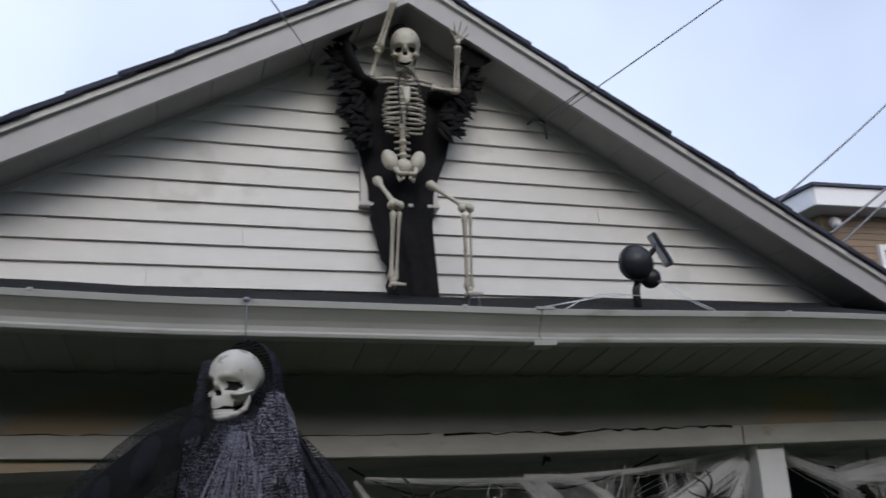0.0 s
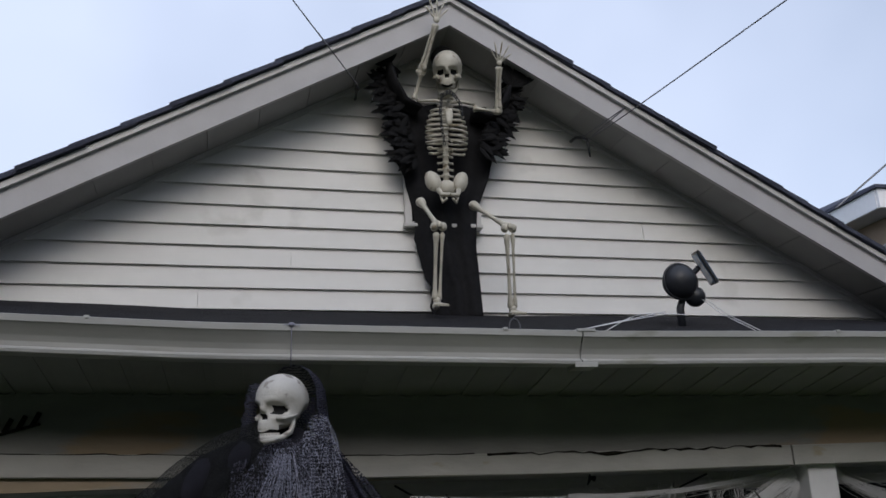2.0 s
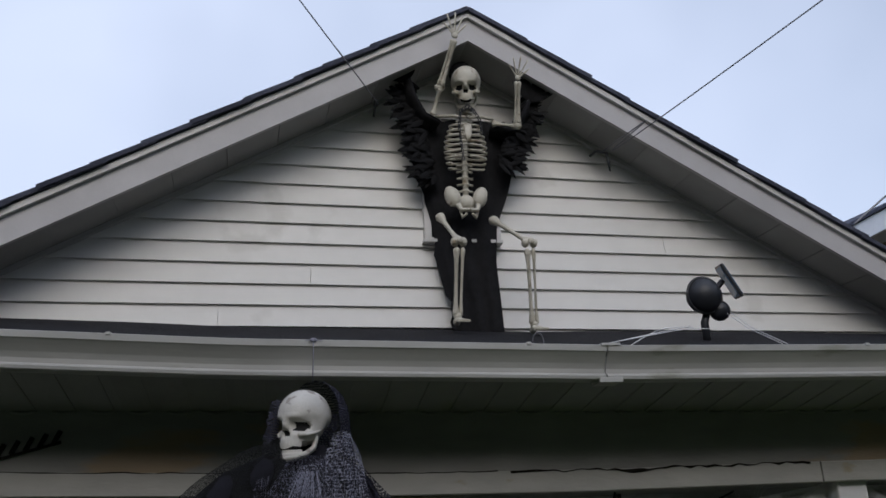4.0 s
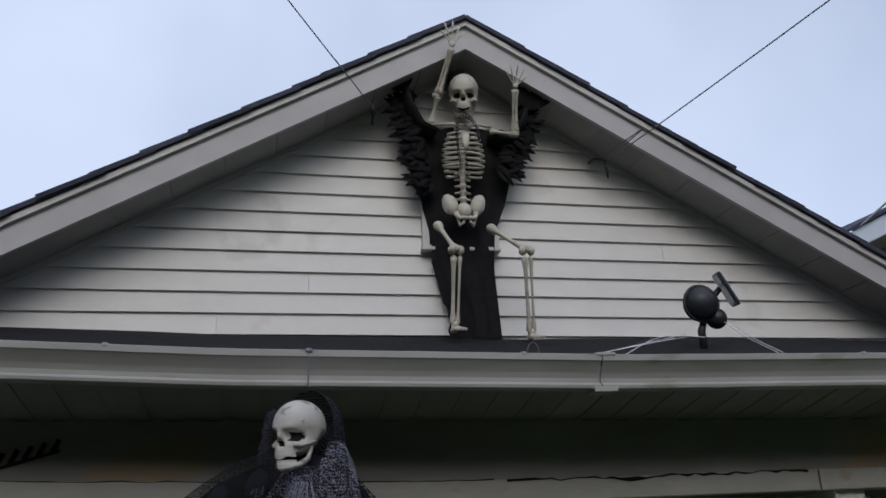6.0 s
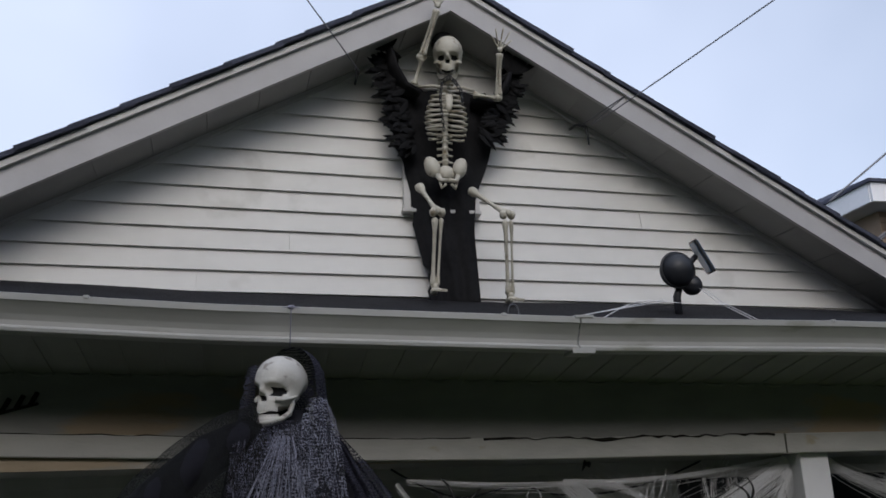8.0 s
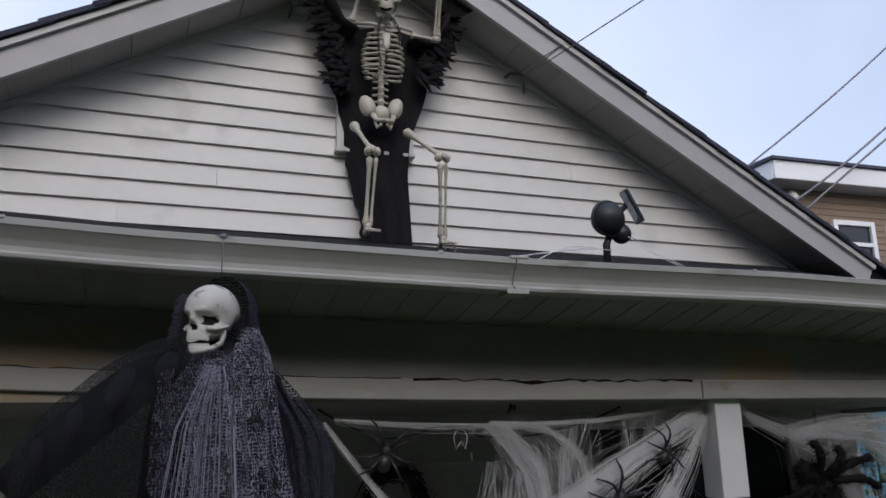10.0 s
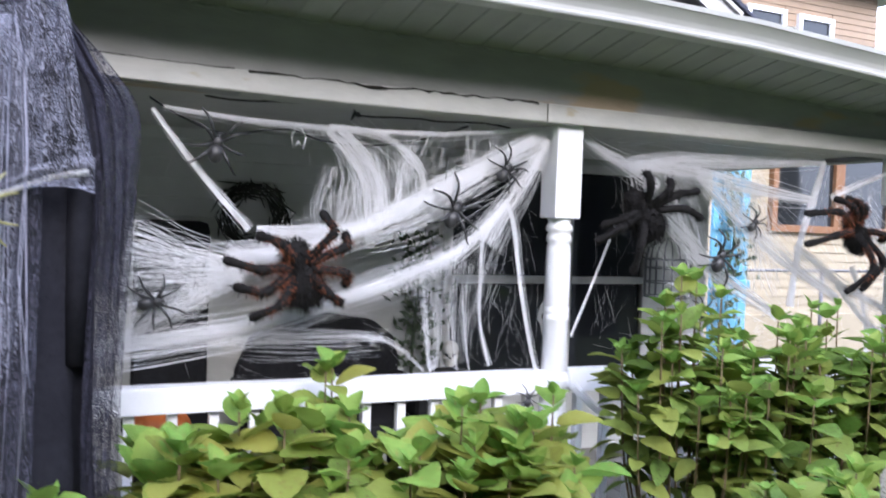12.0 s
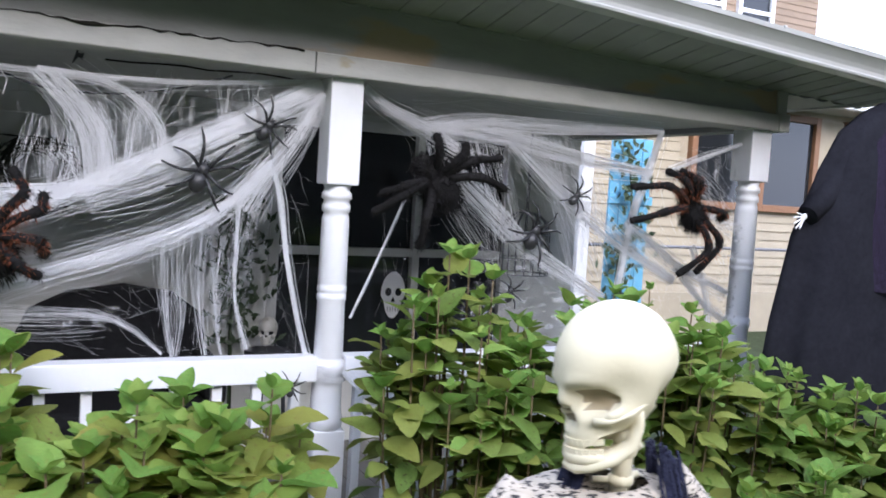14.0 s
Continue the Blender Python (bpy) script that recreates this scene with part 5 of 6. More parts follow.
bundle(bm, [(1.52, 2.15), (1.38, 2.00), (1.17, 1.87), (0.77, 1.73), (0.36, 1.61), (-0.19, 1.54)], 170, (0.015, 0.025, 0.03, 0.03, 0.05, 0.06), rnd, 0.0007)
bundle(bm, [(1.52, 2.17), (1.57, 2.05), (1.61, 1.80), (1.665, 1.56), (1.71, 1.40)], 50, (0.010, 0.013, 0.010, 0.010, 0.010), rnd)
bundle(bm, [(1.73, 2.45), (1.64, 2.30), (1.53, 2.15), (1.42, 1.98)], 70, (0.02, 0.05, 0.07, 0.09), rnd)
bundle(bm, [(1.42, 2.05), (1.41, 1.82), (1.415, 1.62), (1.47, 1.43)], 30, (0.03, 0.012, 0.008, 0.02), rnd, 0.0005)
for x0, x1 in ((1.16, 1.19), (1.28, 1.31), (1.21, 1.20), (1.34, 1.37)):
    bundle(bm, [(x0, 1.90), (x0 - 0.01, 1.72), (x0 + 0.005, 1.55), (x1, 1.41)], 16, (0.06, 0.04, 0.02, 0.015), rnd, 0.0006, fray=0.5)
for x0 in (0.69, 0.75):
    bundle(bm, [(x0, 2.42), (x0 + 0.10, 2.32), (x0 + 0.17, 2.20), (x0 + 0.19, 2.04)], 60, (0.03, 0.045, 0.05, 0.045), rnd)
bundle(bm, [(0.70, 2.43), (0.95, 2.40), (1.10, 2.28), (1.12, 2.16)], 30, (0.02, 0.03, 0.05, 0.05), rnd)
bundle(bm, [(0.06, 2.45), (0.51, 2.42), (1.15, 2.43), (1.70, 2.50)], 26, (0.01, 0.02, 0.02, 0.01), rnd)
bundle(bm, [(-0.03, 1.56), (0.54, 1.575), (0.95, 1.56), (1.15, 1.42)], 22, (0.05, 0.04, 0.02, 0.008), rnd, 0.0004)
for i in range(12):
    x = rnd.uniform(0.55, 1.5)
    z = 2.05 + (x - 0.86) * 0.5
    bundle(bm, [(x, z), (x + rnd.uniform(-0.02, 0.05), z + 0.12), (x + rnd.uniform(0, 0.1), min(2.47, z + rnd.uniform(0.2, 0.34)))], 12, (0.02, 0.05, 0.09), rnd, 0.0006, fray=0.5)
bundle(bm, [(1.70, 2.46), (1.26, 2.22), (0.86, 2.02), (0.45, 1.90)], 50, (0.06, 0.16, 0.16, 0.10), rnd, 0.0003, fray=0.8)
bundle(bm, [(1.52, 2.12), (1.17, 1.88), (0.77, 1.74), (0.20, 1.60)], 50, (0.05, 0.14, 0.14, 0.12), rnd, 0.0003, fray=0.8)
bundle(bm, [(0.80, 2.44), (0.95, 2.30), (1.02, 2.12)], 50, (0.12, 0.2, 0.16), rnd, 0.0003, fray=0.8)
bundle(bm, [(1.50, 2.1), (1.40, 1.9), (1.30, 1.65), (1.28, 1.45)], 60, (0.08, 0.22, 0.26, 0.24), rnd, 0.0003, fray=0.8)
bundle(bm, [(0.10, 1.60), (0.5, 1.56), (0.95, 1.55)], 45, (0.05, 0.08, 0.06), rnd, 0.00035, fray=0.8)
cross_threads(bm, (0.0, 1.70, 1.42, 2.48), 80, rnd)
cross_threads(bm, (1.0, 1.70, 1.42, 2.05), 50, rnd)
veil(bm, [(0.42, 2.02), (0.86, 2.06), (1.26, 2.27), (1.70, 2.48)], [(0.42, 1.84), (0.86, 1.93), (1.20, 2.05), (1.55, 2.25)], 24, 3.61, 1, 2)
veil(bm, [(-0.10, 1.98), (0.10, 1.92), (0.35, 1.88)], [(-0.10, 1.58), (0.10, 1.66), (0.35, 1.80)], 12, 3.61, 2, 2)
veil(bm, [(0.60, 2.46), (1.0, 2.46), (1.68, 2.49)], [(0.70, 2.04), (1.1, 2.10), (1.5, 2.33)], 20, 3.66, 3, 1)
veil(bm, [(-0.1, 1.60), (0.4, 1.62), (1.0, 1.60)], [(-0.1, 1.52), (0.4, 1.54), (1.0, 1.50)], 16, 3.6, 5, 2)
bm.verts.ensure_lookup_table()
thing("cobweb", bm, ("web", "haze", "veil"), "stretched white fibre cobweb in the porch opening", "cobweb", "cobwebs", kind="stuff")

bm = fresh()
bundle(bm, [(1.90, 2.50), (2.0, 2.43), (2.22, 2.34), (2.36, 2.27)], 60, (0.02, 0.03, 0.05, 0.04), rnd)
bundle(bm, [(2.18, 2.36), (2.45, 2.41), (2.81, 2.42), (3.46, 2.46)], 80, (0.05, 0.05, 0.04, 0.02), rnd)
bundle(bm, [(2.22, 2.37), (2.55, 2.36), (2.85, 2.31), (3.41, 2.25)], 80, (0.03, 0.06, 0.06, 0.025), rnd)
bundle(bm, [(2.33, 2.18), (2.55, 2.00), (2.73, 1.86), (3.17, 1.63)], 80, (0.05, 0.07, 0.05, 0.03), rnd)
bundle(bm, [(2.60, 2.34), (2.85, 2.15), (3.10, 1.98), (3.32, 1.86), (3.60, 1.72)], 80, (0.04, 0.08, 0.08, 0.05, 0.03), rnd)
bundle(bm, [(3.46, 2.46), (3.38, 2.22), (3.31, 2.02), (3.26, 1.68)], 70, (0.02, 0.03, 0.025, 0.03), rnd)
bundle(bm, [(3.27, 2.0), (3.45, 1.90), (3.61, 1.80), (3.97, 1.66)], 70, (0.03, 0.04, 0.05, 0.03), rnd)
bundle(bm, [(2.12, 2.09), (2.0, 1.80), (1.89, 1.55)], 26, 0.005, rnd)
bundle(bm, [(3.99, 2.44), (3.75, 2.36), (3.52, 2.27)], 26, (0.008, 0.02, 0.02), rnd)
bundle(bm, [(3.72, 2.10), (3.88, 2.04), (4.0, 2.02)], 30, (0.02, 0.03, 0.05), rnd)
bundle(bm, [(3.60, 1.80), (3.80, 1.62), (4.0, 1.50)], 40, (0.03, 0.03, 0.03), rnd)
bundle(bm, [(3.70, 1.90), (3.82, 1.65), (3.85, 1.42)], 30, (0.02, 0.02, 0.02), rnd)
for i in range(9):
    x = rnd.uniform(2.1, 3.2)
    bundle(bm, [(x, 2.38), (x + 0.1, 2.1), (x + rnd.uniform(0.1, 0.4), 1.75)], 16, (0.05, 0.09, 0.06), rnd, 0.0006, fray=0.6)
bundle(bm, [(2.10, 2.42), (2.6, 2.30), (3.1, 2.05), (3.5, 1.80)], 40, (0.10, 0.24, 0.28, 0.18), rnd, 0.0003, fray=0.8)
bundle(bm, [(2.20, 2.25), (2.5, 1.95), (2.75, 1.62)], 35, (0.12, 0.22, 0.26), rnd, 0.0003, fray=0.8)
bundle(bm, [(3.55, 2.30), (3.75, 2.15), (3.95, 1.95)], 80, (0.08, 0.16, 0.2), rnd, 0.0004, fray=0.8)
cross_threads(bm, (2.0, 3.4, 1.5, 2.44), 130, rnd)
cross_threads(bm, (3.4, 3.98, 1.5, 2.44), 90, rnd)
veil(bm, [(2.10, 2.42), (2.6, 2.42), (3.4, 2.44)], [(2.25, 2.25), (2.8, 2.2), (3.35, 2.2)], 20, 3.62, 6, 1)
veil(bm, [(2.45, 1.80), (2.7, 1.84), (3.1, 1.72)], [(2.4, 1.50), (2.7, 1.42), (3.1, 1.46)], 16, 3.6, 8, 2)
veil(bm, [(3.55, 2.28), (3.8, 2.36), (3.99, 2.42)], [(3.72, 2.10), (3.9, 2.02), (4.0, 1.9)], 12, 3.6, 9, 1)
veil(bm, [(3.80, 2.06), (3.9, 2.05), (4.0, 2.03)], [(3.9, 1.5), (3.95, 1.5), (4.05, 1.5)], 10, 3.55, 10, 2)
thing("cobweb", bm, ("web", "haze", "veil"), "stretched white fibre cobweb beside the corner post", "cobweb", "cobwebs", kind="stuff")
# web wound round the rail end of the post
bm = fresh()
for i in range(30):
    z = 1.33 + rnd.uniform(-0.03, 0.03)
    tube(bm, [(1.8045 + 0.072 * math.cos(a), 3.5775 + 0.072 * math.sin(a), z + 0.012 * math.sin(a + i)) for a in np.linspace(-2.9, 0.4, 9)], 0.0012, 3, cap=False)
bundle(bm, [(1.86, 3.52, 1.34), (1.92, 3.48, 1.27), (1.98, 3.46, 1.22)], 40, 0.03, rnd)
thing("web_tie", bm, "web", "white web fibre wound round the post", "cobweb", "cobwebs")


# ---- floodlight with solar panel on the porch roof ----
lamp = thing("solar_floodlight", None, (), "black solar spotlight tied to the porch roof edge", "spotlight")
base_z = gutter_low(1.17) + 0.112 + 0.13
bm = fresh()
tube(bm, [(1.172, 3.36, 3.05), (1.172, 3.36, 3.15), (1.19, 3.355, 3.20)], [0.016, 0.016, 0.014], 10)
part("stake", bm, "lampblack", lamp)
bm = fresh()
ball(bm, (1.172, 3.335, 3.256), (0.072, 0.066, 0.073), 24)
rim = [(1.172 + 0.074 * math.cos(a), 3.328, 3.256 + 0.075 * math.sin(a)) for a in np.linspace(0, 2 * math.pi, 25)]
tube(bm, rim, 0.006, 6)
ball(bm, (1.238, 3.345, 3.197), (0.043, 0.042, 0.043), 16)
part("lamp_head", bm, "lampblack", lamp)
bm = fresh()
tube(bm, [(1.20, 3.35, 3.25), (1.235, 3.34, 3.29), (1.265, 3.335, 3.32)], 0.012, 8)
part("arm", bm, "lampblack", lamp)
pm = pose(1.293, 3.33, 3.318, 16, 62, 0)
bm = fresh()
box(bm, -0.078, 0.078, -0.045, 0.045, -0.008, 0.004, 0.003, pm)
pan = part("solar_panel", bm, "lampblack", lamp)
bm = fresh()
box(bm, -0.070, 0.070, -0.038, 0.038, 0.005, 0.008, 0, pm)
box(bm, -0.070, 0.070, -0.038, 0.038, -0.012, -0.009, 0, pm)
part("solar_cell", bm, "solar", pan, "bluish solar cell")
for ends in ([(1.09, 3.33, 3.13), (0.90, 3.2, 3.075), (0.62, 3.05, 3.0), (0.56, 3.02, 2.985)], [(1.10, 3.33, 3.12), (0.88, 3.15, 3.06), (0.56, 3.015, 2.985)], [(1.16, 3.30, 3.11), (0.92, 3.2, 3.09), (0.70, 3.03, 2.99)]):
    bm = fresh()
    tube(bm, [course([Vector(p) for p in ends], t) for t in np.linspace(0, 1, 9)], 0.0018, 4)
    part("tie_cord", bm, "web", lamp, "thin white tie cord")
for x in (1.265, 1.285):
    bm = fresh()
    tube(bm, [(x - 0.02, 3.34, 3.20), (x, 3.2, 3.09), (x + 0.012, 3.01, gutter_low(1.27) + 0.12)], 0.0015, 4)
    part("tie_cord", bm, "web", lamp)
# small wire loop on the gutter
bm = fresh()
tube(bm, [(0.355 + 0.02 * math.cos(a), 3.012, gutter_low(0.35) + 0.125 + 0.03 * math.sin(a)) for a in np.linspace(-0.6, 3.3, 10)], 0.002, 4)
thing("wire_loop", bm, "wire", "bent wire loop on the gutter lip", "wire")

# ---- overhead cables ----
def cable(pts, r, label, name="overhead_cable"):
    bm = fresh()
    pts = [Vector(p) for p in pts]
    tube(bm, [course(pts, t) for t in np.linspace(0, 1, 40)], r, 5)
    thing(name, bm, "wire", label, "cable", "overhead cables")


cable([(0.978, 3.75, 4.084), (1.08, 3.50, 4.115), (1.49, 2.51, 4.22), (6.1, -8.6, 5.9)], 0.003, "dark service cable hooked under the gable eave")
cable([(-0.124, 3.60, 4.226), (-0.30, 3.34, 4.30), (-0.516, 3.02, 4.385), (-3.4, -1.2, 5.6)], 0.0028, "thin dark cable to the gable eave")
cable([(8.82, 12.0, 6.92), (12.55, 12.0, 9.75), (20, 12, 16)], 0.018, "thin cable to the next house")
cable([(10.7, 13.02, 6.7), (9.57, 12.0, 6.25), (12.26, 12.0, 8.07), (20, 12, 14)], 0.022, "thin cable to the next house")
cable([(10.7, 13.02, 6.4), (9.79, 12.0, 6.06), (12.22, 12.0, 7.84), (20, 12, 13.5)], 0.022, "thin cable to the next house")
bm = fresh()
tube(bm, [(0.978, 3.75, 4.085), (1.00, 3.745, 4.075), (1.005, 3.745, 4.03), (1.008, 3.745, 3.985)], [0.007, 0.007, 0.006, 0.004], 7)
tube(bm, [(0.978, 3.75, 4.085), (0.96, 3.78, 4.10), (0.95, 3.83, 4.10)], 0.007, 7)
thing("cable_hook", bm, "lampblack", "black cable hook on the gable wall", "hook")
bm = fresh()
tube(bm, [(-0.124, 3.60, 4.226), (-0.115, 3.70, 4.235), (-0.11, 3.80, 4.25)], 0.006, 6)
ball(bm, (-0.115, 3.66, 4.235), (0.012, 0.02, 0.012), 8)
thing("cable_hook", bm, "lampblack", "small insulator hook under the eave", "hook")

# lettered script along the beam, worn past reading
sign = thing("script_sign", None, (), "dark cut-out script sign on the beam", "sign")
for i in range(5):
    bm = fresh()
    x = -1.47 + 0.045 * i
    z = beam_low(x) + 0.155 + 0.012 * i
    box(bm, -0.008, 0.008, -0.004, 0.006, -0.026, 0.026, 0.002, pose(x, BEAM_Y - 0.008, z, 0, 25, 0))
    part("bar", bm, "dark", sign)
bm = fresh()
box(bm, -0.11, 0.11, -0.003, 0.006, -0.005, 0.005, 0.002, pose(-1.38, BEAM_Y - 0.008, beam_low(-1.38) + 0.155, 0, -15, 0))
part("bar", bm, "dark", sign)

# light batten and hook under the porch ceiling edge
bm = fresh()
box(bm, 0.87, 1.03, 3.66, 3.69, BEAM_LOW + 0.012, BEAM_LOW + 0.03, 0.003)
thing("ceiling_batten", bm, "post", "short white batten under the porch ceiling", "batten")
bm = fresh()
tube(bm, [(0.83, 3.66, BEAM_LOW + 0.03), (0.83, 3.66, BEAM_LOW - 0.015)], 0.004, 6)
tube(bm, [(0.815, 3.66, BEAM_LOW - 0.045), (0.83, 3.66, BEAM_LOW - 0.015), (0.85, 3.66, BEAM_LOW - 0.02)], [0.002, 0.010, 0.014], 6)
thing("ceiling_hook", bm, "lampblack", "dark clip hanging from the porch ceiling", "hook")
bm = fresh()
pts = [Vector(p) for p in ((0.02, 3.72, 2.50), (0.15, 3.72, 2.43), (0.32, 3.72, 2.38), (0.55, 3.72, 2.42), (0.72, 3.72, 2.38), (0.95, 3.74, 2.38), (1.2, 3.74, 2.43), (1.4, 3.74, 2.50))]
tube(bm, [course(pts, t) for t in np.linspace(0, 1, 40)], 0.0045, 5)
thing("light_string", bm, "lampblack", "dark light cable looped below the porch ceiling", "cable")
bm = fresh()
for s in (-1, 1):
    tube(bm, [(0.58, 3.6, 2.43), (0.58 + s * 0.03, 3.6, 2.38), (0.58 + s * 0.02, 3.6, 2.33), (0.58, 3.6, 2.36)], 0.002, 4)
thing("string_loop", bm, "web", "white string loop under the porch ceiling", "string")

# ---- porch furniture and decorations ----
chair = thing("porch_chair", None, (), "black cloth-covered high-backed porch chair", "chair")
bm = fresh()
box(bm, 0.06, 0.45, 4.86, 4.98, 0.95, 2.02, 0.06)
part("backrest", bm, "cloth", chair)
bm = fresh()
box(bm, 0.02, 0.49, 4.45, 4.96, 0.88, 1.0, 0.04)
part("seat", bm, "cloth", chair)
for x in (0.06, 0.45):
    for y in (4.49, 4.92):
        bm = fresh()
        box(bm, x - 0.025, x + 0.025, y - 0.025, y + 0.025, FLOOR, 0.90, 0.005)
        part("leg", bm, "lampblack", chair)
chair = thing("porch_chair", None, (), "wide black upholstered porch chair with rounded back", "chair")
bm = fresh()
o = [(0.60 + 0.0, 4.92, 0.95), (1.56, 4.92, 0.95), (1.56, 4.92, 1.25), (1.52, 4.92, 1.38), (1.40, 4.92, 1.47), (1.15, 4.92, 1.51), (0.88, 4.92, 1.47), (0.70, 4.92, 1.38), (0.62, 4.92, 1.2)]
prism(bm, o, (0, 0.12, 0))
part("backrest", bm, "cloth", chair)
bm = fresh()
box(bm, 0.62, 1.54, 4.40, 4.92, 0.82, 0.98, 0.05)
part("seat", bm, "cloth", chair)
for x in (0.62, 1.54):
    bm = fresh()
    box(bm, x - 0.05, x + 0.05, 4.42, 4.94, 0.98, 1.18, 0.04)
    part("armrest", bm, "cloth", chair)
    for y in (4.46, 4.90):
        bm = fresh()
        box(bm, x - 0.03, x + 0.03, y - 0.03, y + 0.03, FLOOR, 0.84, 0.006)
        part("leg", bm, "lampblack", chair)
# dark twig wreath
bm = fresh()
rnd = random.Random(31)
for i in range(240):
    a = rnd.uniform(0, 2 * math.pi)
    r = 0.165 + rnd.gauss(0, 0.025)
    c = Vector((0.73 + r * math.cos(a), 5.19 + rnd.gauss(0, 0.015), 2.05 + r * math.sin(a)))
    d = Vector((-math.sin(a), rnd.gauss(0, 0.3), math.cos(a))) * rnd.uniform(0.03, 0.08) + Vector((rnd.gauss(0, 0.02), 0, rnd.gauss(0, 0.02)))
    tube(bm, [c - d, c, c + d], [0.002, 0.006, 0.001], 4, cap=False)
thing("wreath", bm, "screen_wreath", "dark twig wreath on the porch wall", "wreath")
# vine on the wall, dark leaves
bm = fresh()
for i in range(260):
    c = Vector((1.78 + rnd.gauss(0, 0.10), 5.17 + rnd.uniform(-0.05, 0.04), rnd.uniform(1.15, 2.0)))
    d = Vector((rnd.gauss(0, 1), rnd.gauss(0, 0.4), rnd.gauss(0, 1))).normalized() * rnd.uniform(0.02, 0.045)
    s = d.cross(Vector((0, -1, 0.3))).normalized() * 0.014
    sheet(bm, [[c - d, c - d + s * 0.1], [c - s, c + s], [c + d, c + d + s * 0.1]])
tube(bm, [(1.78, 5.2, 0.52), (1.76, 5.2, 1.2), (1.80, 5.19, 2.0)], 0.012, 6)
thing("porch_plant", bm, "darkleaf", "dark artificial vine against the porch wall", "plant")
# plant stand and small skull
stand = thing("plant_stand", None, (), "dark wooden plant stand on the porch floor", "stand")
bm = fresh()
lathe(bm, [(0.13, 0), (0.13, 0.025), (0.12, 0.03)], 20, (1.92, 4.95, 1.12))
part("top", bm, "lampblack", stand)
for k in range(3):
    bm = fresh()
    a = k * 2.1
    tube(bm, [(1.92 + 0.09 * math.cos(a), 4.95 + 0.09 * math.sin(a), 1.125), (1.92 + 0.12 * math.cos(a), 4.95 + 0.12 * math.sin(a), FLOOR)], 0.012, 6)
    part("leg", bm, "lampblack", stand)
bm = fresh()
skull(bm, pose(1.915, 4.95, 1.255, 0, 0, -25), 0.72, jaw=0, n=40)
thing("small_skull", bm, ("greybone", "socket"), "small white plastic skull on the plant stand", "skull")
# paper skull in the window
bm = fresh()
o = [(2.80 + 0.085 * math.sin(a) * (1.0 if math.cos(a) > -0.2 else 0.75), BACK_Y + 0.012, 1.42 + 0.15 * math.cos(a)) for a in np.linspace(0, 2 * math.pi, 25)[:-1]]
prism(bm, o, (0, 0.004, 0))
for s in (-1, 1):
    prism(bm, [(2.80 + s * 0.035 + 0.022 * math.sin(a), BACK_Y + 0.009, 1.44 + 0.026 * math.cos(a)) for a in np.linspace(0, 2 * math.pi, 13)[:-1]], (0, 0.002, 0), 1)
prism(bm, [(2.80, BACK_Y + 0.009, 1.41), (2.785, BACK_Y + 0.009, 1.375), (2.815, BACK_Y + 0.009, 1.375)], (0, 0.002, 0), 1)
for i in range(5):
    prism(bm, [(2.764 + 0.018 * i, BACK_Y + 0.009, 1.345), (2.768 + 0.018 * i, BACK_Y + 0.009, 1.345), (2.768 + 0.018 * i, BACK_Y + 0.009, 1.315), (2.764 + 0.018 * i, BACK_Y + 0.009, 1.315)], (0, 0.002, 0), 1)
thing("paper_skull", bm, ("post", "socket"), "flat white paper skull against the dark window", "paper decoration")
# wire bird cage on a chain
cage = thing("bird_cage", None, (), "grey wire bird cage hanging on a chain", "bird cage")
CGX, CGY = 3.60, 5.00
for k in range(18):
    bm = fresh()
    a = 2 * math.pi * k / 18
    tube(bm, [(CGX + r * math.cos(a), CGY + r * math.sin(a), z) for r, z in ((0.16, 1.60), (0.16, 1.86), (0.14, 1.94), (0.08, 1.99), (0.01, 2.01))], 0.004, 5)
    part("wire_bar", bm, "wire", cage)
for z in (1.60, 1.70, 1.80, 1.86):
    bm = fresh()
    tube(bm, [(CGX + 0.16 * math.cos(a), CGY + 0.16 * math.sin(a), z) for a in np.linspace(0, 2 * math.pi, 25)], 0.005, 5)
    part("wire_ring", bm, "wire", cage)
bm = fresh()
for i in range(18):
    c = Vector((CGX, CGY, 2.02 + 0.029 * i))
    turn = Matrix.Rotation(1.57 * (i % 2), 4, "Z")
    tube(bm, [c + turn @ Vector((0.010 * math.cos(a), 0, 0.020 * math.sin(a))) for a in np.linspace(0, 2 * math.pi, 9)], 0.0035, 5, cap=False)
part("chain", bm, "wire", cage)
# pumpkin on a stool
bm = fresh()
ball(bm, (0.13, 4.05, 1.12), (0.13, 0.13, 0.10), 24, 0, None, lambda v: v * (1 - 0.07 * abs(math.sin(4 * math.atan2(v.y, v.x)))))
tube(bm, [(0.13, 4.05, 1.20), (0.14, 4.04, 1.26)], [0.018, 0.012], 7, 1)
thing("pumpkin", bm, ("pumpkin", "darkleaf"), "orange pumpkin on a stool behind the railing", "pumpkin")
stool = thing("stool", None, (), "white painted porch stool", "stool")
bm = fresh()
box(bm, -0.03, 0.29, 3.89, 4.21, 1.0, 1.03, 0.006)
part("seat", bm, "post", stool)
for x in (0.0, 0.26):
    for y in (3.92, 4.18):
        bm = fresh()
        box(bm, x - 0.015, x + 0.015, y - 0.015, y + 0.015, FLOOR, 1.0, 0.003)
        part("leg", bm, "post", stool)

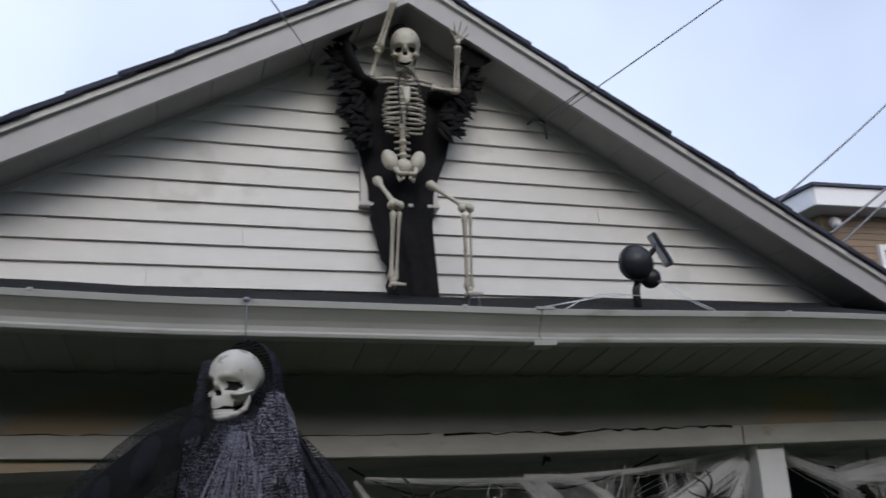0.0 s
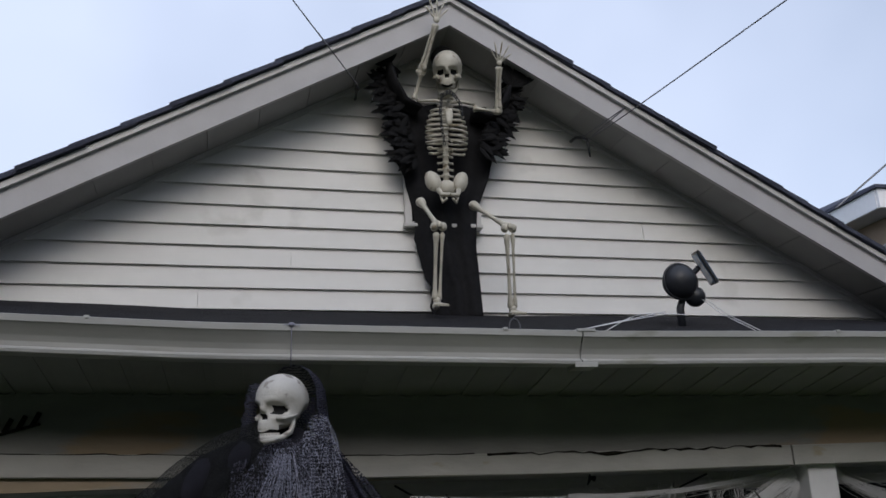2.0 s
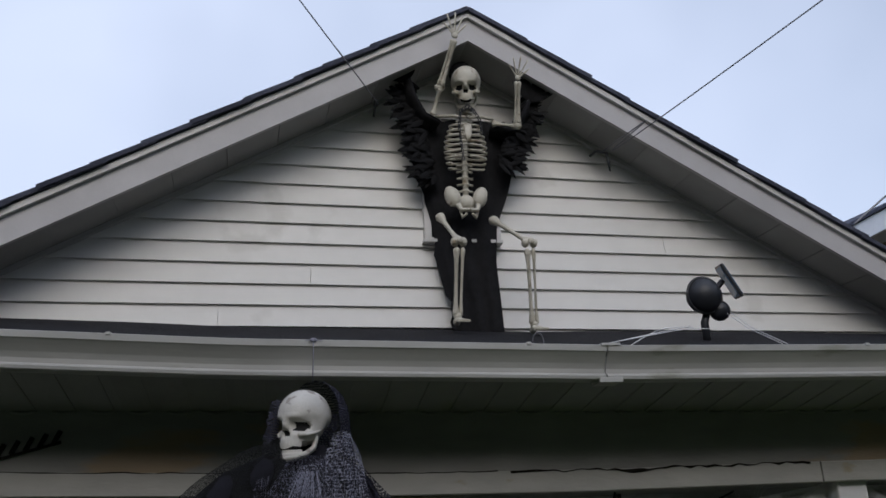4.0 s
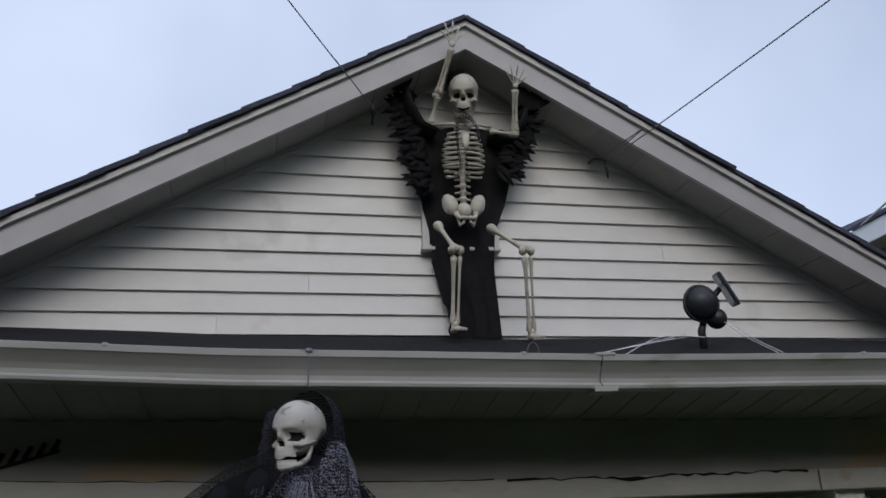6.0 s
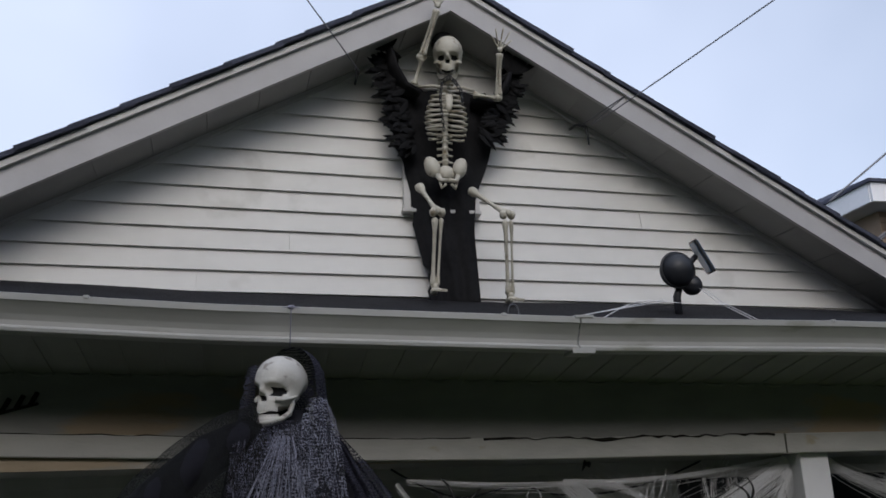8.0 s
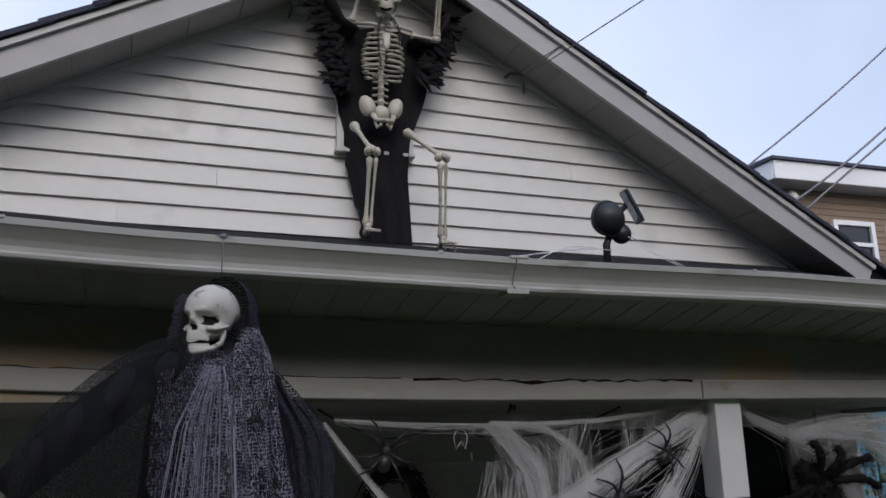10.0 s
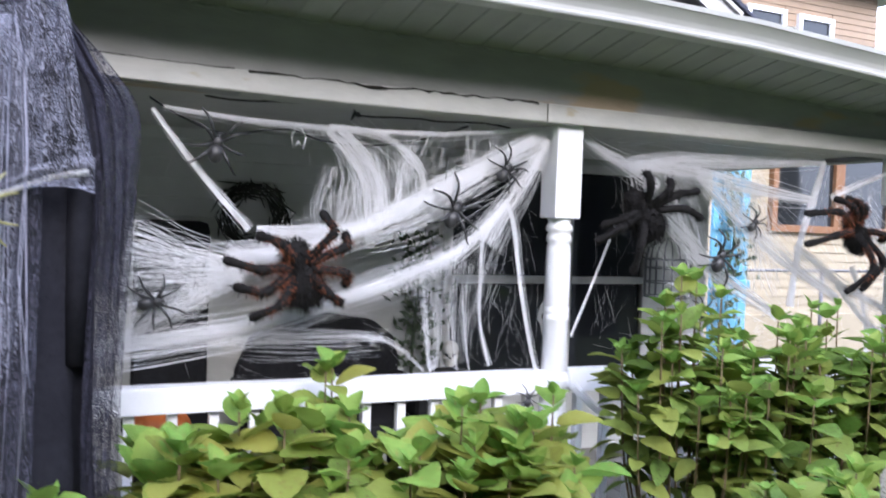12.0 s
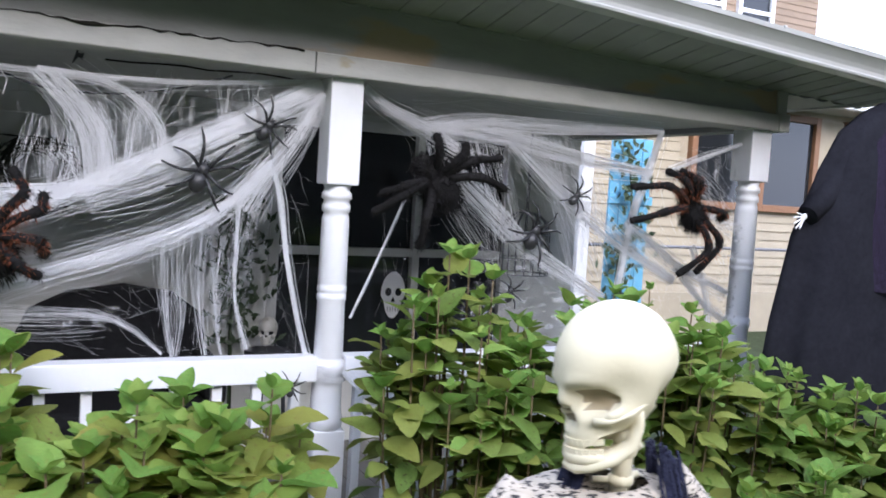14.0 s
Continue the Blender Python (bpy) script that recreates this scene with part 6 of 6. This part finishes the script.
# ---- the houses beyond ----
def clad(parent, x0, x1, y, z0, z1, step, material, holes=()):
    k = 0
    while z0 + step * k < z1 - 0.01:
        a, b = z0 + step * k, min(z1, z0 + step * (k + 1))
        cuts = sorted((h[0], h[1]) for h in holes if b > h[2] and a < h[3])
        s = x0
        for c0, c1 in cuts + [(x1, x1)]:
            if c0 - s > 0.02:
                part("siding_board", lapped_board(s, c0, s, c0, y, a, b, 0.02), material, parent)
            s = max(s, c1)
        k += 1


def far_window(parent, x0, x1, z0, z1, y, material, bar=True):
    w = new("window")
    w.parent = parent
    f = 0.10
    for a, b, c, d in ((x0 - f, x0, z0 - f, z1 + f), (x1, x1 + f, z0 - f, z1 + f), (x0, x1, z1, z1 + f), (x0, x1, z0 - f, z0)) + (((x0, x1, (z0 + z1) / 2 - 0.04, (z0 + z1) / 2 + 0.04),) if bar else ()):
        bm = fresh()
        box(bm, a, b, y - 0.06, y + 0.05, c, d, 0.008)
        part("frame", bm, material, w)
    bm = fresh()
    box(bm, x0, x1, y, y + 0.02, z0, z1)
    part("pane", bm, "pane", w)


house = thing("neighbour_house", None, (), "two-storey tan-brown sided house with white windows", "house")
NY = 13.0
holes = ((11.72, 12.80, 5.60, 6.62), (13.10, 14.12, 5.60, 6.62))
bm = fresh()
box(bm, 10.62, 15.4, NY + 0.03, 20, GROUND, 7.18)
part("wall_core", bm, "brown", house)
clad(house, 10.62, 15.4, NY + 0.03, 4.6, 7.16, 0.13, "brown", holes)
far_window(house, 11.86, 12.68, 5.72, 6.48, NY, "post")
far_window(house, 13.22, 14.0, 5.72, 6.46, NY, "post")
bm = fresh()
box(bm, 13.35, 13.85, NY - 0.2, NY + 0.1, 5.66, 5.88, 0.03)
part("air_conditioner", bm, "post", house, "white window air conditioner")
bm = fresh()
box(bm, 10.15, 15.9, NY - 0.45, 20.4, 7.16, 7.22)
part("eave_soffit", bm, "fascia", house)
bm = fresh()
box(bm, 10.12, 15.93, NY - 0.50, NY - 0.44, 7.16, 7.52, 0.01)
part("fascia", bm, "post", house, "white eave fascia")
bm = fresh()
box(bm, 10.10, 10.16, NY - 0.44, 20.4, 7.16, 7.52, 0.01)
part("fascia", bm, "post", house)
bm = fresh()
prism(bm, [(10.05, NY - 0.56, 7.52), (15.98, NY - 0.56, 7.52), (15.0, NY + 2.4, 8.1), (11.0, NY + 2.4, 8.1)], (0, 0, 0.06))
prism(bm, [(10.05, NY - 0.56, 7.52), (11.0, NY + 2.4, 8.1), (11.0, 17, 8.1), (10.05, 20.5, 7.52)], (0, 0, 0.06))
part("roof", bm, "shingle", house)
bm = fresh()
tube(bm, [(10.75, NY - 0.12, 7.0), (10.75, NY - 0.2, 6.9), (10.8, NY - 0.24, 6.82)], [0.09, 0.10, 0.06], 10)
part("eave_light", bm, "fascia", house)

house = thing("neighbour_porch_house", None, (), "low yellowish sided house with brown window frames", "house")
LY = 9.0
holes = ((8.42, 13.1, 2.10, 3.5),)
bm = fresh()
box(bm, 5.9, 14.0, LY + 0.03, 12.2, GROUND, 3.62)
part("wall_core", bm, "tan", house)
clad(house, 5.9, 14.0, LY + 0.03, GROUND + 0.55, 3.6, 0.125, "tan", holes)
bm = fresh()
box(bm, 5.88, 14.02, LY - 0.01, LY + 0.2, GROUND - 0.1, GROUND + 0.55, 0.01)
part("foundation", bm, "tan", house, "tan stone base course")
for x0, x1, z0 in ((8.66, 9.74, 2.22), (9.92, 10.86, 2.22), (11.60, 12.9, 2.22)):
    far_window(house, x0, x1, z0, 3.42, LY, "brownframe", False)
bm = fresh()
box(bm, 10.99, 11.47, LY - 0.03, LY + 0.05, 2.12, 3.5, 0.01)
part("panel", bm, "tan", house)
bm = fresh()
box(bm, 5.6, 14.3, LY - 0.5, 12.4, 3.60, 3.66)
part("eave_soffit", bm, "fascia", house)
bm = fresh()
box(bm, 5.6, 14.3, LY - 0.62, LY - 0.5, 3.60, 3.74, 0.02)
part("gutter", bm, "post", house, "white gutter")
bm = fresh()
prism(bm, [(5.6, LY - 0.55, 3.74), (14.3, LY - 0.55, 3.74), (14.3, 12.4, 4.6), (5.6, 12.4, 4.6)], (0, 0, 0.05))
part("roof", bm, "shingle", house)
bm = fresh()
tube(bm, [(5.9, LY - 0.9, 1.62), (14, LY - 0.9, 1.66)], 0.02, 6)
for x in (6.2, 8.6, 11.0, 13.4):
    tube(bm, [(x, LY - 0.9, GROUND), (x, LY - 0.9, 1.64)], 0.025, 6)
thing("fence_rail", bm, "wire", "grey pipe rail beside the next house", "fence")
panel = thing("blue_shutter", None, (), "light blue painted wooden shutter panel", "shutter")
bm = fresh()
for i in range(4):
    box(bm, 5.78 + 0.125 * i, 5.895 + 0.125 * i, 7.0, 7.03, GROUND, 2.75, 0.004)
part("board", bm, "blue", panel)
for z in (1.5, 2.1):
    bm = fresh()
    box(bm, 5.76, 6.29, 6.97, 7.0, z, z + 0.08, 0.004)
    part("batten", bm, "blue", panel)
bm = fresh()
box(bm, 5.37, 5.50, 6.9, 7.03, GROUND, 2.9, 0.01)
thing("white_post", bm, "post", "plain white garden post", "post")
bm = fresh()
rnd = random.Random(41)
pts = [Vector(p) for p in ((5.9, 6.9, GROUND), (5.85, 6.9, 1.4), (5.98, 6.9, 2.0), (5.88, 6.9, 2.7))]
tube(bm, [course(pts, t) for t in np.linspace(0, 1, 20)], 0.012, 5)
for i in range(220):
    c = course(pts, rnd.random()) + Vector((rnd.gauss(0, 0.12), rnd.uniform(-0.08, 0.02), rnd.gauss(0, 0.05)))
    d = Vector((rnd.gauss(0, 1), rnd.gauss(0, 0.5), rnd.gauss(0, 1))).normalized() * 0.045
    s = d.cross(Vector((0.2, -1, 0.3))).normalized() * 0.028
    sheet(bm, [[c - d, c - d + s * 0.1], [c - s, c + s], [c + d, c + d + s * 0.1]])
thing("climbing_vine", bm, "darkleaf", "green climbing vine on the blue shutter", "vine")


# ---- hydrangea bushes along the railing ----
def leaf_material(name, a, b, spots):
    m = mat(name, a, 0.55, vary=0.25, scale=26, bump=0.35, bscale=70, spots=spots, spot_scale=13, spot_at=0.60, spec=0.3)
    n, l = m.node_tree.nodes, m.node_tree.links
    p = n["Principled BSDF"]
    src = p.inputs["Base Color"].links[0].from_socket
    info = n.new("ShaderNodeObjectInfo")
    mix = n.new("ShaderNodeMix")
    mix.data_type, mix.blend_type = "RGBA", "MIX"
    ramp = n.new("ShaderNodeMapRange")
    ramp.inputs[1].default_value, ramp.inputs[2].default_value = 0.15, 1.0
    ramp.inputs[3].default_value, ramp.inputs[4].default_value = 0.0, 0.8
    l.new(info.outputs["Random"], ramp.inputs[0])
    l.new(ramp.outputs[0], mix.inputs[0])
    l.new(src, mix.inputs[6])
    mix.inputs[7].default_value = (*b, 1)
    veins = n.new("ShaderNodeTexWave")
    veins.inputs["Scale"].default_value, veins.inputs["Distortion"].default_value = 9, 2.5
    l.new(n["Texture Coordinate"].outputs["Object"], veins.inputs[0])
    soft = n.new("ShaderNodeMapRange")
    soft.inputs[3].default_value, soft.inputs[4].default_value = 0.86, 1.1
    l.new(veins.outputs[1], soft.inputs[0])
    tint = n.new("ShaderNodeVectorMath")
    tint.operation = "SCALE"
    l.new(mix.outputs[2], tint.inputs[0])
    l.new(soft.outputs[0], tint.inputs["Scale"])
    l.new(tint.outputs[0], p.inputs["Base Color"])
    glow = n.new("ShaderNodeBsdfTranslucent")
    l.new(tint.outputs[0], glow.inputs[0])
    both = n.new("ShaderNodeMixShader")
    both.inputs[0].default_value = 0.4
    l.new(p.outputs[0], both.inputs[1])
    l.new(glow.outputs[0], both.inputs[2])
    l.new(both.outputs[0], n["Material Output"].inputs["Surface"])
    return m


M["leaf"] = leaf_material("hydrangea_leaf", (0.20, 0.28, 0.055), (0.40, 0.37, 0.085), (0.16, 0.10, 0.045))
M["greenleaf"] = leaf_material("green_hydrangea_leaf", (0.16, 0.26, 0.055), (0.33, 0.35, 0.08), (0.10, 0.09, 0.035))
M["youngleaf"] = leaf_material("young_leaf", (0.19, 0.35, 0.07), (0.33, 0.42, 0.09), (0.26, 0.28, 0.07))
M["stem"] = mat("woody_stem", (0.14, 0.10, 0.05), 0.8, vary=0.3, scale=60, bump=0.3)


def leaf_mesh(name, curl, fold, material):
    """A pointed oval leaf along +x, one unit long, with a folded midrib and a drooping tip."""
    bm = fresh()
    rows = []
    for i in range(15):
        t = i / 14
        w = 0.37 * math.sin(math.pi * t ** 0.72) ** 0.72 if 0 < i < 14 else 0.012
        row = []
        for j in (-1, -0.5, 0, 0.5, 1):
            x = t + 0.03 * abs(j)
            jag = 1 + (0.07 if i % 2 else -0.03) * (abs(j) == 1)
            row.append((x, w * j * jag, -curl * t * t + fold * w * abs(j) + 0.012 * math.sin(9 * t + 3 * j)))
        rows.append(row)
    sheet(bm, rows)
    return mesh(name, bm, material)


LEAVES = [leaf_mesh("leaf", 0.22, 0.14, "leaf"), leaf_mesh("leaf", 0.38, 0.10, "leaf"), leaf_mesh("leaf", 0.10, 0.26, "leaf")]
GREEN = [leaf_mesh("leaf", 0.22, 0.16, "greenleaf"), leaf_mesh("leaf", 0.42, 0.12, "greenleaf"), leaf_mesh("leaf", 0.12, 0.30, "greenleaf")]
YOUNG = [leaf_mesh("leaf", 0.05, 0.5, "youngleaf"), leaf_mesh("leaf", 0.2, 0.35, "youngleaf")]


def bush(cx, cy, rx, ry, top, stems, seed, label, big=0.160, green=False):
    rnd = random.Random(seed)
    plant = thing("hydrangea_bush", None, (), label, "bush", "hydrangea bushes")
    plant.location = (cx, cy, GROUND)
    count = 0
    for i in range(int(stems * (1.75 if green else 1.2))):
        a, r = rnd.uniform(0, 2 * math.pi), math.sqrt(rnd.random())
        ex, ey = rx * r * math.cos(a), ry * r * math.sin(a)
        h = (top - GROUND) * (1 - 0.22 * r * r) * rnd.uniform(0.78, 1.02)
        base = Vector((ex * 0.35, ey * 0.35, 0))
        tip = Vector((ex, ey, h))
        mid = base.lerp(tip, 0.5) + Vector((ex * 0.2, ey * 0.2, 0.05))
        line = [base, mid, tip]
        wood = fresh()
        tube(wood, [course(line, t) for t in np.linspace(0, 1, 7)], [0.007 - 0.004 * k / 6 for k in range(7)], 5)
        part("stem", wood, "stem", plant)
        turn = rnd.uniform(0, 6)
        nodes = 7 if green else 6
        for k in range(nodes):
            t = 1 - 0.075 * k - rnd.uniform(0, 0.03) if k else 1.0
            c = course(line, max(0.2, t))
            size = big * (0.55, 0.95, 1.15, 1.2, 1.1, 0.95, 0.9)[k] * rnd.uniform(0.62, 1.28)
            for s in ((0, 1, 2, 3) if k == 0 else (0, 1)):
                b = turn + k * 1.57 + s * (math.pi if k else 1.57) + rnd.uniform(-0.35, 0.35)
                tilt = (50, 32, 18, 8, -2, -12, -20)[k] + rnd.uniform(-24, 24)
                me = rnd.choice(YOUNG if k == 0 or (k == 1 and rnd.random() < 0.5) else GREEN if green else LEAVES)
                ob = part("leaf", me, None, plant)
                ob.matrix_basis = Matrix.Translation(c) @ Matrix.Rotation(b, 4, "Z") @ Matrix.Rotation(-radians(tilt), 4, "Y") @ Matrix.Rotation(rnd.uniform(-0.4, 0.4), 4, "X") @ Matrix.Diagonal((size, size * rnd.uniform(0.85, 1.1), size, 1)) @ Matrix.Translation((0.08, 0, 0))
                count += 1


bush(-0.05, 3.02, 0.34, 0.26, 1.40, 14, 1, "low hydrangea bush with yellow-green leaves by the railing")
bush(0.42, 2.95, 0.36, 0.28, 1.48, 18, 2, "hydrangea bush with spotted yellow-green leaves")
bush(0.63, 3.22, 0.10, 0.10, 1.60, 3, 3, "tall single hydrangea shoot by the railing", 0.15)
bush(0.95, 2.90, 0.36, 0.28, 1.48, 19, 4, "hydrangea bush with spotted yellow-green leaves")
bush(1.32, 2.92, 0.32, 0.28, 1.48, 17, 5, "hydrangea bush with spotted yellow-green leaves")
bush(2.08, 2.98, 0.32, 0.28, 1.86, 18, 6, "tall green hydrangea bush beside the post", 0.118, True)
bush(2.45, 2.90, 0.36, 0.30, 1.72, 18, 7, "green hydrangea bush before the railing", 0.118, True)
bush(2.95, 2.95, 0.34, 0.30, 1.80, 18, 8, "tall green hydrangea bush before the railing", 0.118, True)
bush(3.40, 2.95, 0.32, 0.28, 1.62, 16, 9, "green hydrangea bush near the porch corner", 0.118, True)
bush(3.85, 2.75, 0.30, 0.26, 1.38, 14, 10, "lower hydrangea bush near the porch corner", 0.118, True)
bush(4.25, 2.55, 0.30, 0.26, 1.08, 12, 11, "low hydrangea bush at the end of the bed", 0.118, True)
bush(0.85, 2.35, 0.40, 0.22, 1.20, 14, 12, "low hydrangea bush at the front of the bed")
bush(2.25, 2.35, 0.42, 0.24, 1.26, 15, 13, "hydrangea bush at the front of the bed", 0.118, True)
bush(3.0, 2.30, 0.42, 0.24, 1.22, 14, 14, "hydrangea bush at the front of the bed", 0.118, True)
